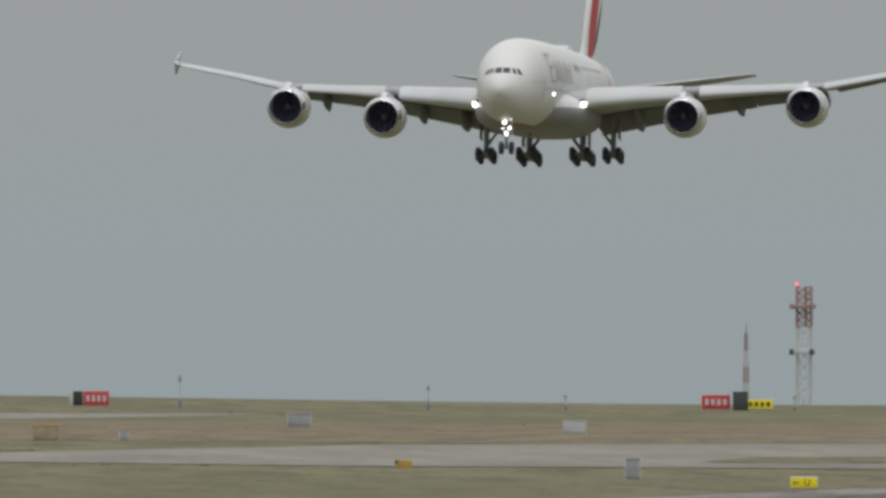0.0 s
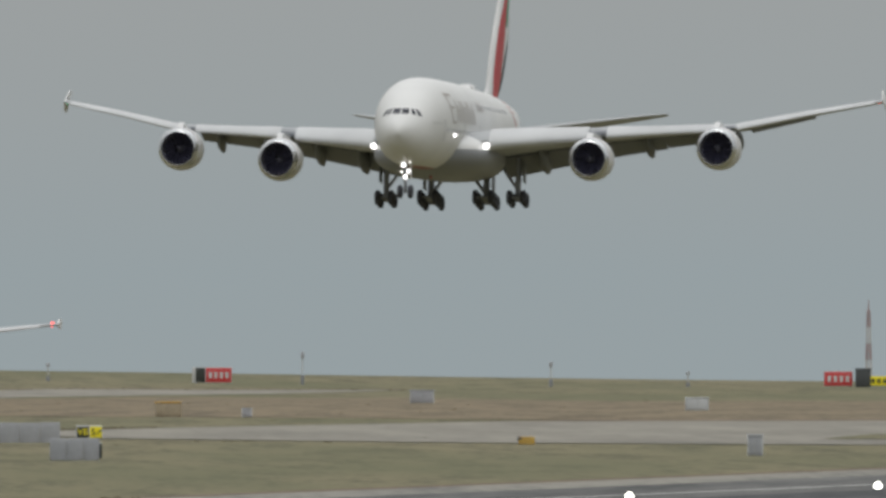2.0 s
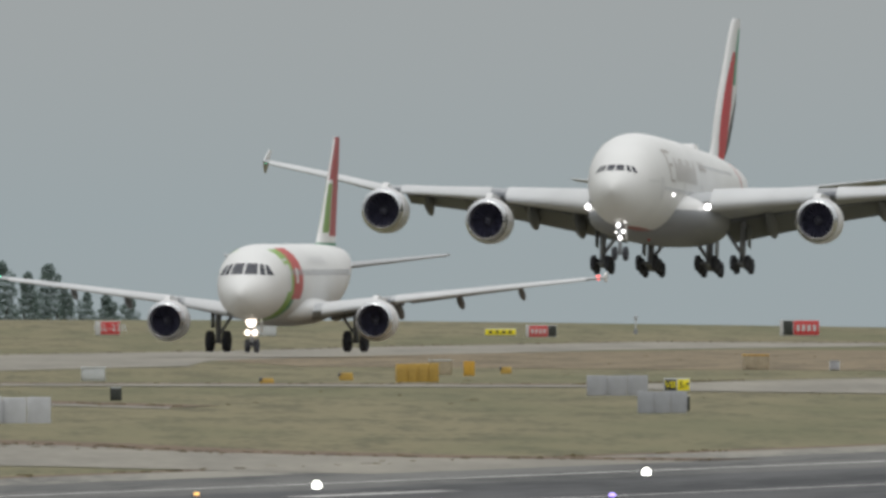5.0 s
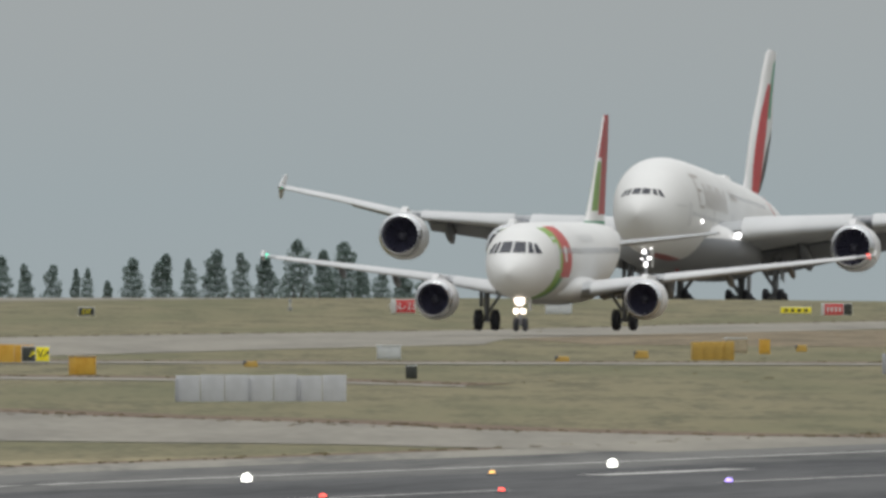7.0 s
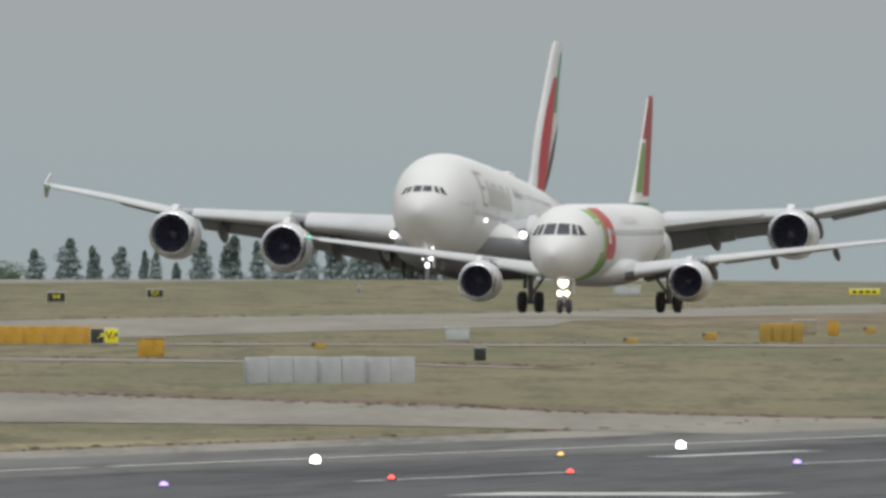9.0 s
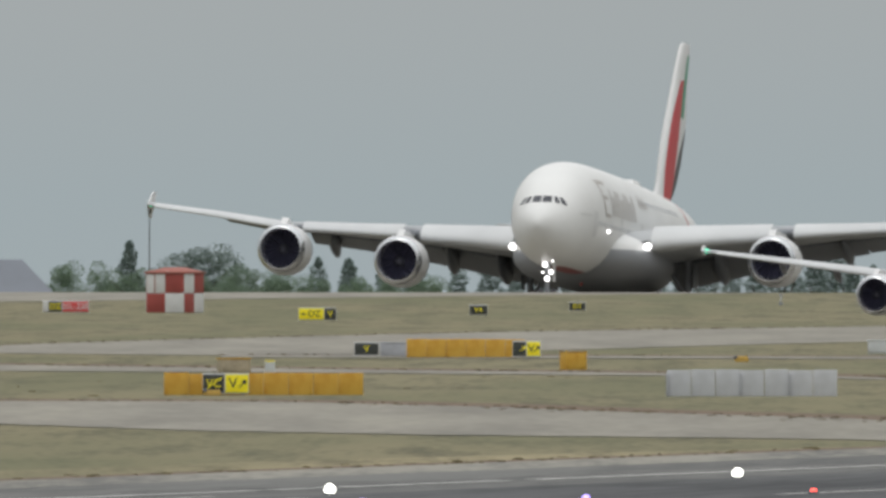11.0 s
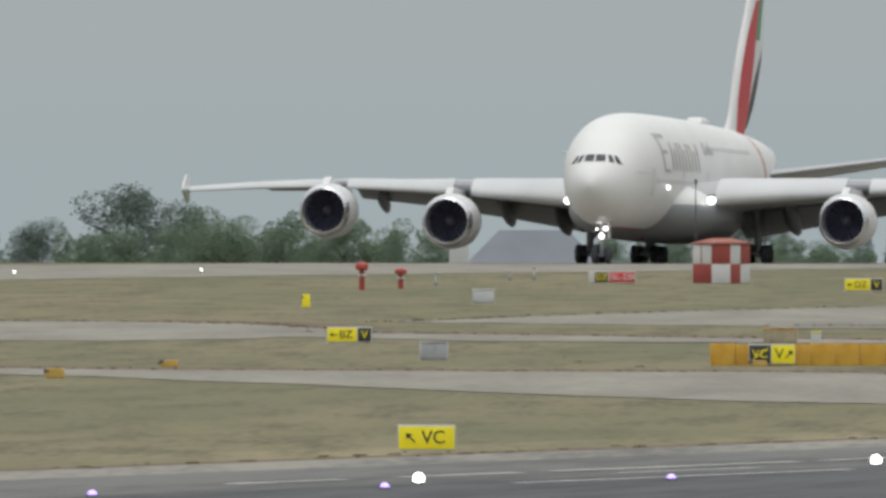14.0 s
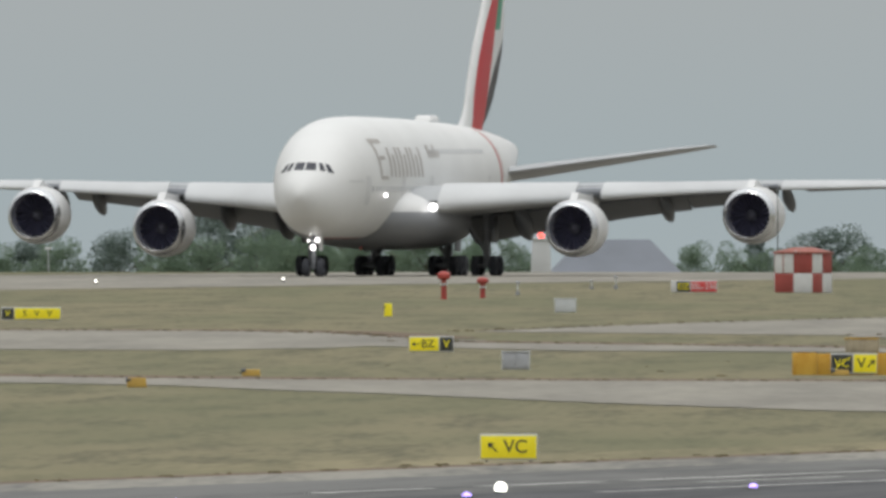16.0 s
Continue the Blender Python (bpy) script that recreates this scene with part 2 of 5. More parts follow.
def ball(r, at, bm=None, sx=1.0, sy=1.0, sz=1.0, u=14, v=10):
    bm = bm or bmesh.new()
    bmesh.ops.create_uvsphere(bm, u_segments=u, v_segments=v, radius=r, matrix=Matrix.Translation(at) @ Matrix.Diagonal((sx, sy, sz, 1)))
    return bm


def loft(rings, bm=None, close=True, caps=True):
    """Skin over rings of points, each ring of the same count."""
    bm = bm or bmesh.new()
    vs = [[bm.verts.new(p) for p in r] for r in rings]
    n = len(vs[0])
    for a, b in zip(vs, vs[1:]):
        for i in range(n if close else n - 1):
            j = (i + 1) % n
            bm.faces.new((a[i], a[j], b[j], b[i]))
    if caps:
        bm.faces.new(vs[0]), bm.faces.new(vs[-1])
    return bm


def turned(profile, at=(0, 0, 0), seg=40, bm=None):
    """Body turned about the y axis; profile of (y, radius), closed on itself if asked by its last point."""
    rings = [[(at[0] + r * math.cos(2 * math.pi * i / seg), at[1] + y, at[2] + r * math.sin(2 * math.pi * i / seg)) for i in range(seg)] for y, r in profile]
    return loft(rings, bm, caps=False)


def glide(x, knots):
    for (a, p), (b, q) in zip(knots, knots[1:]):
        if x <= b:
            k = max(0.0, (x - a) / (b - a))
            return p + (q - p) * k
    return knots[-1][1]


# ---- ground ----
FALL = ((-900, 0.0), (900, 0.0), (1300, 0.05), (1700, 0.25), (2160, 0.48), (2500, 0.55), (2780, 0.45), (2900, 0.35), (2960, -0.2), (3080, -2.2),
        (3300, -2.75), (3600, -5.0), (4600, -13.0), (6000, -28.0), (9000, -60.0))


def ease(a):
    a = min(1.0, max(0.0, a))
    return a * a * (3 - 2 * a)


def height(x, y):
    return glide(y, FALL) - 1.05 * ease((x + 500) / 110) * ease((y - 1900) / 700)


def sheet(name, xs, ys, material, lift, label, category, side=None):
    """Ground-hugging strip over a grid; side(y) shifts x along y."""
    bm = bmesh.new()
    rows = []
    for y in ys:
        s = side(y) if side else 0.0
        rows.append([bm.verts.new((x + s, y, height(x + s, y) + lift)) for x in xs])
    for a, b in zip(rows, rows[1:]):
        for i in range(len(xs) - 1):
            bm.faces.new((a[i], a[i + 1], b[i + 1], b[i]))
    return tagged(part(name, bm, material), label, category, kind="structure")


def steps(a, b, d):
    n = max(1, round((b - a) / d))
    return [a + (b - a) * i / n for i in range(n + 1)]


sheet("ground", [-6000, -3000, -1500] + steps(-1000, -620, 40) + steps(-610, -390, 8) + steps(-380, 0, 20) + [300, 1500, 3000, 6000], [-3000, -1000, 0, 500] + steps(700, 1500, 50) + steps(1520, 3100, 20) + steps(3125, 3400, 25) + [3600, 4000, 4600, 6000, 9000],
      GRASS, 0.0, "flat airfield grass, dry and yellow-green", "grass")
sheet("runway", [-198.0, -186.2], steps(500, 3200, 50), ASPHALT, 0.02, "dark asphalt runway shoulder strip", "runway")
sheet("runway", [-186.2, -145.0], steps(500, 3200, 50), RUBBER, 0.02, "dark asphalt runway with rubber traces", "runway")
sheet("pavement", [-203.5, -198.0], steps(500, 3200, 50), SHOULDER, 0.015, "pale worn strip along the runway", "pavement")
sheet("runway", [-588.0, -560.0, -526.0, -508.0], steps(1000, 3500, 25), CONCRETE, 0.02, "pale far runway with concrete shoulders", "runway")


def strip(name, far, near, material, lift, label, category):
    """Paved strip between two edges, each a list of x, y along it."""
    bm = bmesh.new()
    rows = []
    for i in range(len(far) - 1):
        n = 12
        for k in range(n + (i == len(far) - 2)):
            t = k / n
            a = Vector(far[i]).lerp(Vector(far[i + 1]), t)
            b = Vector(near[i]).lerp(Vector(near[i + 1]), t)
            w = 0.5 * math.sin(i * 7.1 + k * 1.9)
            a.y, b.y = a.y + w, b.y - w
            across = [a.lerp(b, j / 14) for j in range(15)]
            rows.append([(p.x, p.y, height(p.x, p.y) + lift) for p in across])
    loft(rows, bm, close=False, caps=False)
    return tagged(part(name, bm, material), label, category, kind="structure")


EXIT_FAR = [(-345, 1484), (-307, 1441), (-294, 1425), (-281, 1418), (-268, 1414), (-255, 1385), (-244, 1353), (-231, 1321), (-220, 1285), (-208, 1256), (-196, 1240)]
EXIT_NEAR = [(-345, 1452), (-298, 1402), (-289, 1386), (-280, 1360), (-272, 1340), (-263, 1314), (-252, 1283), (-240, 1252), (-228, 1230), (-213, 1213), (-196, 1176)]
strip("taxiway", EXIT_FAR, EXIT_NEAR, CONCRETE, 0.025, "pale concrete exit taxiway curving off the runway", "taxiway")
# taxiway of the small airliner, and the arm of it that turns towards the near exit
TAXI_FAR = [(-364, 1813), (-371, 1890), (-378, 2004), (-384, 2080), (-391, 2187), (-402, 2330), (-413, 2480), (-417, 2610), (-398, 2640)]
TAXI_NEAR = [(-361, 1809), (-346, 1787), (-333, 1769), (-336, 1910), (-337, 1966), (-352, 2060), (-376, 2280), (-392, 2445), (-394, 2570)]
ARM_FAR = [(-440, 1850), (-390, 1822), (-378, 1818), (-369, 1802), (-361, 1775), (-351, 1737)]
ARM_NEAR = [(-420, 1650), (-349, 1643), (-341, 1638), (-339, 1657), (-342, 1690), (-346, 1728)]
strip("taxiway", TAXI_FAR, TAXI_NEAR, CONCRETE, 0.02, "pale concrete taxiway beside dry grass", "taxiway")
strip("taxiway", ARM_FAR, ARM_NEAR, CONCRETE, 0.02, "pale concrete arm of the taxiway", "taxiway")
strip("trim", [(x - 1.5, y + 12) for x, y in TAXI_FAR], TAXI_FAR, EARTH, 0.015, "bare brown earth along the taxiway edge", "earth")
strip("trim", [(x, y + 14) for x, y in ARM_FAR], ARM_FAR, EARTH, 0.015, "bare brown earth along the taxiway arm", "earth")
strip("ground", [(-222, 880), (-217, 960), (-211, 1040), (-211, 1110), (-206, 1180)], [(-205.2, 880), (-205.2, 960), (-205.2, 1040), (-205.2, 1110), (-205.2, 1180)], STRAW, 0.006, "straw-yellow dry grass beside the runway", "grass")
strip("trim", [(x, y + 13) for x, y in EXIT_FAR], EXIT_FAR, EARTH, 0.02, "bare brown earth along the taxiway edge", "earth")
sheet("trim", [-205.0, -203.5], steps(500, 2200, 40), EARTH, 0.012, "bare earth edge beside the runway", "earth")
BACK_FAR, BACK_NEAR = [(-348, 1716), (-337, 1696), (-310.8, 1651.0), (-284.9, 1612.0), (-269.5, 1568.0)], [(-343, 1680), (-324, 1636), (-305.4, 1622.5), (-281.6, 1593.3), (-267.3, 1555.2)]
strip("pavement", BACK_FAR, BACK_NEAR, CONCRETE, 0.025, "narrow pale service road through the grass", "road")
strip("trim", [(x, y + 12) for x, y in BACK_FAR], BACK_FAR, EARTH, 0.02, "dark earth edge of the service road", "earth")
SIDE_FAR, SIDE_NEAR = [(-339.6, 1778.9), (-283.5, 1759.3), (-283, 1800), (-277.2, 1872.6), (-240, 1896)], [(-335.5, 1757.3), (-280.1, 1738.6), (-269.9, 1702.7), (-248.7, 1667), (-196.7, 1623.1)]
strip("pavement", SIDE_FAR, SIDE_NEAR, CONCRETE, 0.03, "pale concrete link taxiway between the grass", "taxiway")
strip("trim", [(x, y + 12) for x, y in SIDE_FAR], SIDE_FAR, EARTH, 0.02, "dark earth edge of the link taxiway", "earth")
strip("ground", [(-366, 2170), (-380, 2320), (-384, 2440), (-367, 2430), (-334, 2300), (-290, 2305)], [(-352, 2062), (-330, 1960), (-304, 1925), (-291, 1912), (-273, 1888), (-235, 1902)], BROWN_GRASS, 0.016, "parched brown grass between the taxiways", "grass")
strip("ground", [(-238, 1700), (-242, 1745), (-215, 1757), (-190, 1762)], [(-237, 1697), (-229, 1690), (-208, 1685), (-190, 1680)], GRASS, 0.045, "tongue of dry grass within the link taxiway", "grass")
# painted markings of the near runway
for x0, x1, y0, y1 in ((-190.4, -189.85, 928, 942), (-190.4, -189.85, 948, 963), (-190.4, -189.85, 967, 1000), (-190.4, -189.85, 1003, 1036), (-190.4, -189.85, 1040, 1800), (-182.2, -181.2, 1078, 1103),
                       (-165.0, -157.8, 947, 956), (-174.9, -174.5, 990, 1023), (-174.0, -173.6, 1052, 1200), (-184.2, -183.8, 932, 975), (-187.6, -187.3, 962, 981)):
    sheet("trim", [x0, x1], steps(y0, y1, 30), PAINT, 0.035, "worn white painted runway line", "marking")


# ---- aircraft ----
def hull(spec):
    """Section of a fuselage at y: bottom, top, half width."""
    def at(y):
        return tuple(glide(y, [(s[0], s[k]) for s in spec]) for k in (1, 2, 3))
    return at


def smooth_spec(spec, d):
    """Stations with rounded run between them (Catmull-Rom)."""
    out = []
    for i in range(len(spec) - 1):
        p = [spec[max(0, min(len(spec) - 1, i + k))] for k in (-1, 0, 1, 2)]
        n = max(2, round((p[2][0] - p[1][0]) / d))
        for k in range(n):
            t = k / n
            y = p[1][0] + (p[2][0] - p[1][0]) * t
            row = [y]
            for c in (1, 2, 3):
                h0 = p[2][0] - p[1][0]
                m1 = (p[2][c] - p[0][c]) / max(1e-6, p[2][0] - p[0][0]) * h0
                m2 = (p[3][c] - p[1][c]) / max(1e-6, p[3][0] - p[1][0]) * h0
                row.append((2 * t**3 - 3 * t**2 + 1) * p[1][c] + (t**3 - 2 * t**2 + t) * m1 + (-2 * t**3 + 3 * t**2) * p[2][c] + (t**3 - t**2) * m2)
            out.append(tuple(row))
    return out + [spec[-1]]


def ring(y, bottom, top, half, seg=48, power=2.15):
    zc, hz = (bottom + top) / 2, (top - bottom) / 2
    pts = []
    for i in range(seg):
        a = 2 * math.pi * i / seg
        c, s = math.cos(a), math.sin(a)
        pts.append((half * math.copysign(abs(c) ** (2 / power), c), y, zc + hz * math.copysign(abs(s) ** (2 / power), s)))
    return pts


def skin_y(at, x, z, y_to, power=2.15):
    """Where the nose's skin lies at x, z."""
    lo, hi = 0.0, y_to
    for _ in range(30):
        y = (lo + hi) / 2
        b, t, w = at(y)
        zc, hz = (b + t) / 2, max(1e-4, (t - b) / 2)
        if abs(x / max(w, 1e-4)) ** power + abs((z - zc) / hz) ** power < 1:
            hi = y
        else:
            lo = y
    return hi


def skin_x(at, y, z, power=2.15):
    b, t, w = at(y)
    zc, hz = (b + t) / 2, (t - b) / 2
    return w * max(0.0, 1 - abs((z - zc) / hz) ** power) ** (1 / power)


def front_pane(at, corners, y_to, shift, out=0.03, n=5):
    """Pane on the nose: four corners x, z laid on the skin."""
    a, b, c, d = [Vector(p) for p in corners]
    bm = bmesh.new()
    grid = []
    for i in range(n):
        row = []
        for j in range(n):
            u, v = i / (n - 1), j / (n - 1)
            p = a.lerp(b, u).lerp(d.lerp(c, u), v)
            row.append(bm.verts.new((p.x * 1.004, skin_y(at, p.x, p.y, y_to) - out + shift, p.y)))
        grid.append(row)
    for i in range(n - 1):
        for j in range(n - 1):
            bm.faces.new((grid[i][j], grid[i + 1][j], grid[i + 1][j + 1], grid[i][j + 1]))
    return bm


def side_mark(at, corners, side, shift, out=0.025, n=5):
    """Mark on the flank: four corners y, z laid on the skin."""
    a, b, c, d = [Vector(p) for p in corners]
    bm = bmesh.new()
    grid = []
    for i in range(n):
        row = []
        for j in range(n):
            u, v = i / (n - 1), j / (n - 1)
            p = a.lerp(b, u).lerp(d.lerp(c, u), v)
            row.append(bm.verts.new((side * (skin_x(at, p.x, p.y) + out), p.x + shift, p.y)))
        grid.append(row)
    for i in range(n - 1):
        for j in range(n - 1):
            bm.faces.new((grid[i][j], grid[i + 1][j], grid[i + 1][j + 1], grid[i][j + 1]))
    return bm


def foil(x, y, chord, z, thick, twist=0.0, a=0.0, b=1.0, n=9, camber=0.02):
    """Wing section between the chord parts a and b, at span x, leading edge at y."""
    up, low = [], []
    for i in range(n + 1):
        k = a + (b - a) * (1 - math.cos(math.pi * i / n)) / 2
        t = 5 * thick * (0.2969 * math.sqrt(k) - 0.126 * k - 0.3516 * k * k + 0.2843 * k**3 - 0.1015 * k**4)
        c = camber * 4 * k * (1 - k)
        up.append((k, c + t)), low.append((k, c - t))
    s, co = math.sin(radians(twist)), math.cos(radians(twist))
    return [(x, y + chord * (k * co + h * s), z + chord * (h * co - k * s)) for k, h in up + low[::-1][1:-1]]


def between(sections, x):
    return [glide(x, [(s[0], s[i]) for s in sections]) for i in range(1, 6)]


def wing_panel(sections, sx, x0, x1, a, b, drop=0.0, ahead=0.0, turn=0.0, chord_gain=1.0, n=6):
    """Piece of a wing from span x0 to x1 and chord part a to b, moved and turned like a flap or slat."""
    rings = []
    for i in range(n + 1):
        x = x0 + (x1 - x0) * i / n
        y, chord, z, th, tw = between(sections, x)
        pts = foil(x, y, chord, z, th, tw, a, b)
        p0 = Vector(foil(x, y, chord, z, th, tw, a, a + 0.01)[0])
        rot = Matrix.Rotation(radians(-turn), 3, "X")
        rings.append([(sx * p[0], *((rot @ (Vector(p) - p0)) * chord_gain + p0 + Vector((0, -ahead * chord, -drop * chord)))[1:]) for p in pts])
    return loft(rings)


def engine(wing, sx, x, y, z, r, length, pylon_top, pylon_back, base):
    """Nacelle, lip, fan, spinner and pylon as parts of a wing; y is the intake's face."""
    o = Vector((sx * x, y, z)) - Vector(base)
    L = length
    part("nacelle", turned([(0.10 * L, r * 0.93), (0.2 * L, r * 0.985), (0.35 * L, r), (0.55 * L, r * 0.97), (0.75 * L, r * 0.86), (0.86 * L, r * 0.76), (0.86 * L, r * 0.70), (0.7 * L, r * 0.68)], o), NACELLE, wing)
    part("intake_lip", turned([(0.10 * L, r * 0.93), (0.04 * L, r * 0.88), (0.01 * L, r * 0.83), (0.0, r * 0.79), (0.012 * L, r * 0.755), (0.05 * L, r * 0.735)], o), LIP, wing, "bright metal intake lip")
    part("intake_duct", turned([(0.05 * L, r * 0.735), (0.12 * L, r * 0.73), (0.25 * L, r * 0.745)], o), DARK, wing)
    part("core_nozzle", turned([(0.7 * L, r * 0.5), (0.9 * L, r * 0.46), (1.02 * L, r * 0.36), (1.02 * L, r * 0.25), (1.15 * L, r * 0.04)], o), STEEL, wing)
    pleats = 44
    rings = []
    for rr in (0.2, 0.35, 0.55, 0.745):
        rings.append([(o.x + r * rr * math.cos(2 * math.pi * (i + rr * 1.4) / pleats), o.y + 0.27 * L + (0.11 * r if i % 2 else -0.11 * r) * (0.4 + rr), o.z + r * rr * math.sin(2 * math.pi * (i + rr * 1.4) / pleats)) for i in range(pleats)])
    part("fan", loft(rings, caps=False), FAN, wing, "dark fan blades", smooth=0)
    part("spinner", turned([(0.17 * L, 0.002), (0.19 * L, r * 0.10), (0.235 * L, r * 0.19), (0.27 * L, r * 0.23)], o, 20), SPINNER, wing)
    w = r * 0.13
    prof = [(0.16 * L, r * 0.96), (0.30 * L, r * 1.22), (pylon_back * 0.55, pylon_top), (pylon_back, pylon_top), (pylon_back, pylon_top - 0.35 * r), (0.85 * L, r * 0.62), (0.5 * L, r * 0.92)]
    rings = [[(o.x + s * w, o.y + py, o.z + pz) for py, pz in prof] for s in (-1, 1)]
    part("pylon", loft(rings), NACELLE, wing)


def wheel_set(strut, spots, r, width):
    first = None
    for x, y in spots:
        if first is None:
            w = width / 2
            bm = turned([(-w, r * 0.45), (-w, r * 0.8), (-w * 0.8, r * 0.95), (-w * 0.4, r), (w * 0.4, r), (w * 0.8, r * 0.95), (w, r * 0.8), (w, r * 0.45), (w * 0.6, r * 0.4), (w * 0.6, 0.01)], seg=24)
            for v in bm.verts:
                v.co = Vector((v.co.y, v.co.x, v.co.z))
            first = part("wheel", bm, TYRE, strut, "black rubber wheel", pose(x, y, r))
        else:
            again(first, pose(x, y, r), strut)


def lamp(parent, at, r, material, name="landing_light"):
    return part(name, ball(r, at, sy=0.5), material, parent, "bright lit lamp")


def airliner(kind, label, spec, shift, paint, wings, stab, fin, fin_paint, wing_base, engines, gears, slats, flaps, panes, pane_to, fairings, hinge):
    """An airliner heading along -y; its origin is on the ground under the main wheels, and the nose tip lies at y = shift."""
    root = thing(kind, pose(0, 0, 0), label, "airplane")
    fine = smooth_spec(spec, 0.7)
    at = hull(fine)
    part("fuselage", loft([[(x, y + shift, z) for x, y, z in ring(*s)] for s in fine]), paint, root)
    for i, c in enumerate(panes):
        for s in (-1, 1):
            part("cockpit_window", front_pane(at, [(s * x, z) for x, z in c], pane_to, shift), GLASS, root, "dark cockpit window")
    made = {"root": root, "at": at, "wings": [], "gears": [], "outer": []}
    for sx in (1, -1):
        base = (sx * wing_base[0], wing_base[1] + shift, wing_base[2])
        local = [(x, y + shift - base[1], c, z - base[2], t, w) for x, y, c, z, t, w in wings]

        def moved(bm, off=(0, 0, 0)):
            for v in bm.verts:
                v.co -= Vector((base[0] + off[0], off[1], off[2]))
            return bm
        wing = part("wing", moved(wing_panel(local, sx, wings[0][0], hinge + 0.05, 0.0, 1.0, n=22)), WING_GREY, root, "swept grey wing with flaps down", pose(*base))
        hy, hc, hz, _, _ = between(local, hinge)
        pivot = (sx * hinge - base[0], hy, hz)
        outer = part("outer_wing", moved(wing_panel(local, sx, hinge, wings[-1][0], 0.0, 1.0, n=12), pivot), WING_GREY, wing, "slender outer wing panel", pose(*pivot))
        made["outer"].append((outer, sx, pivot))
        for x0, x1 in slats:
            if x0 > hinge - 1:
                part("slat", moved(wing_panel(local, sx, x0 + 0.3, x1, 0.0, 0.13, 0.028, 0.03, -14.0, 1.12), pivot), SLAT, outer, "pale grey leading-edge slat")
            else:
                part("slat", moved(wing_panel(local, sx, x0, x1, 0.0, 0.13, 0.028, 0.03, -14.0, 1.12)), SLAT, wing, "pale grey leading-edge slat")
        # Dark panel drawn where shade falls in the slat gap at each pylon.
        for ex in [e[0] for e in engines]:
            gap = 0.055 * ex
            part("slat_gap_shade", moved(wing_panel(local, sx, ex - gap, min(ex + gap, hinge - 0.02), 0.0, 0.16, 0.004, 0.006, 0.0, 1.02, n=2)), SHADED_GREY, wing, "dark panel painted as shade between the slats")
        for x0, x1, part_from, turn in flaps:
            part("flap", moved(wing_panel(local, sx, x0, x1, part_from, 1.0, 0.012, -0.02, turn, 1.05)) if x0 < hinge - 2 else moved(wing_panel(local, sx, x0, x1, part_from, 1.0, 0.012, -0.02, turn, 1.05), pivot), SHADED_GREY, wing if x0 < hinge - 2 else outer, "grey flap lowered")
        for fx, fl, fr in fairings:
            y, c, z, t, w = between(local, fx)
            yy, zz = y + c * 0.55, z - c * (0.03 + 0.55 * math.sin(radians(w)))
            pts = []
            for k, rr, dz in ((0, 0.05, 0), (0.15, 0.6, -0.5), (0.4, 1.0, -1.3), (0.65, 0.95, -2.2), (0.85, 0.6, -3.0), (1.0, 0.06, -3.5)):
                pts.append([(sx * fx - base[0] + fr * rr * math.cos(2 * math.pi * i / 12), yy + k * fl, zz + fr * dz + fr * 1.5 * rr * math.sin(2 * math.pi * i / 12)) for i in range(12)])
            part("flap_fairing", loft(pts), SHADED_GREY, wing, "pointed flap-track fairing")
        for x, y, z, r, L, top, back in engines:
            engine(wing, sx, x, y + shift, z, r, L, top, back, base)
        tip = wings[-1]
        fence = [(0.05, 0.0), (0.55, 1.15), (0.95, 1.2), (1.0, 0.0), (0.9, -1.0), (0.6, -0.95)]
        k = tip[2] * 0.75
        tx, ty, tz = sx * tip[0] - base[0] - pivot[0], tip[1] + shift - base[1] - pivot[1], tip[3] - base[2] - pivot[2]
        lay = pose(0, 0, 0)
        part("wingtip_fence", loft([[(tx + s * 0.04, ty + p * k, tz + q * k * (0.33 if hinge > 20 else 0.2)) for p, q in fence] for s in (-1, 1)]), WHITE, outer, "small upright wingtip fence", lay)
        part("navigation_light", ball(0.13, (tx - sx * 0.3, ty + 0.1, tz)), LAMP_RED if sx > 0 else LAMP_GREEN, outer, "small lit navigation lamp", lay)
        made["wings"].append((wing, sx, base))
        part("tailplane", wing_panel([(x, y + shift, c, z, t, w) for x, y, c, z, t, w in stab], sx, stab[0][0], stab[-1][0], 0.0, 1.0, n=8), WING_GREY, root)
    rings = []
    for z, y, c, t in fin:
        sec = foil(0, y + shift, c, 0, t, 0, camber=0.0, n=12)
        rings.append([(p[2], p[1], z) for p in sec])
    part("fin", loft(rings), fin_paint, root, "upright tail fin")
    for name, x, y, top, r, wheel_r, wheel_w, spots in gears:
        g = part(name, tube((0, 0, wheel_r * 0.8), (0, 0, top), r, seg=14), STEEL, root, "landing gear leg", pose(x, y, 0))
        bm = bmesh.new()
        ys = sorted({p[1] for p in spots})
        if len(ys) > 1:
            tube((0, ys[0], wheel_r), (0, ys[-1], wheel_r), r * 0.7, bm=bm)
        for yy in ys:
            tube((min(p[0] for p in spots), yy, wheel_r), (max(p[0] for p in spots), yy, wheel_r), r * 0.45, bm=bm)
        tube((0, 0, top * 0.45), (0, 0.45 * top, top), r * 0.5, bm=bm)
        if x:
            tube((-math.copysign(top * 0.46, x), 0.05, top), (0, 0, top * 0.34), r * 0.55, bm=bm)
        part("bogie_beam", bm, STEEL, g)
        part("gear_door", box(0.06, 1.6 * r / 0.25, top * 0.42, (math.copysign(r * 2.1, x) if x else 0.5, 0.1, top * 0.5), 0.02), WHITE if x == 0 else SHADED_GREY, g)
        wheel_set(g, spots, wheel_r, wheel_w)
        made["gears"].append((g, (x, y, 0)))
    return made


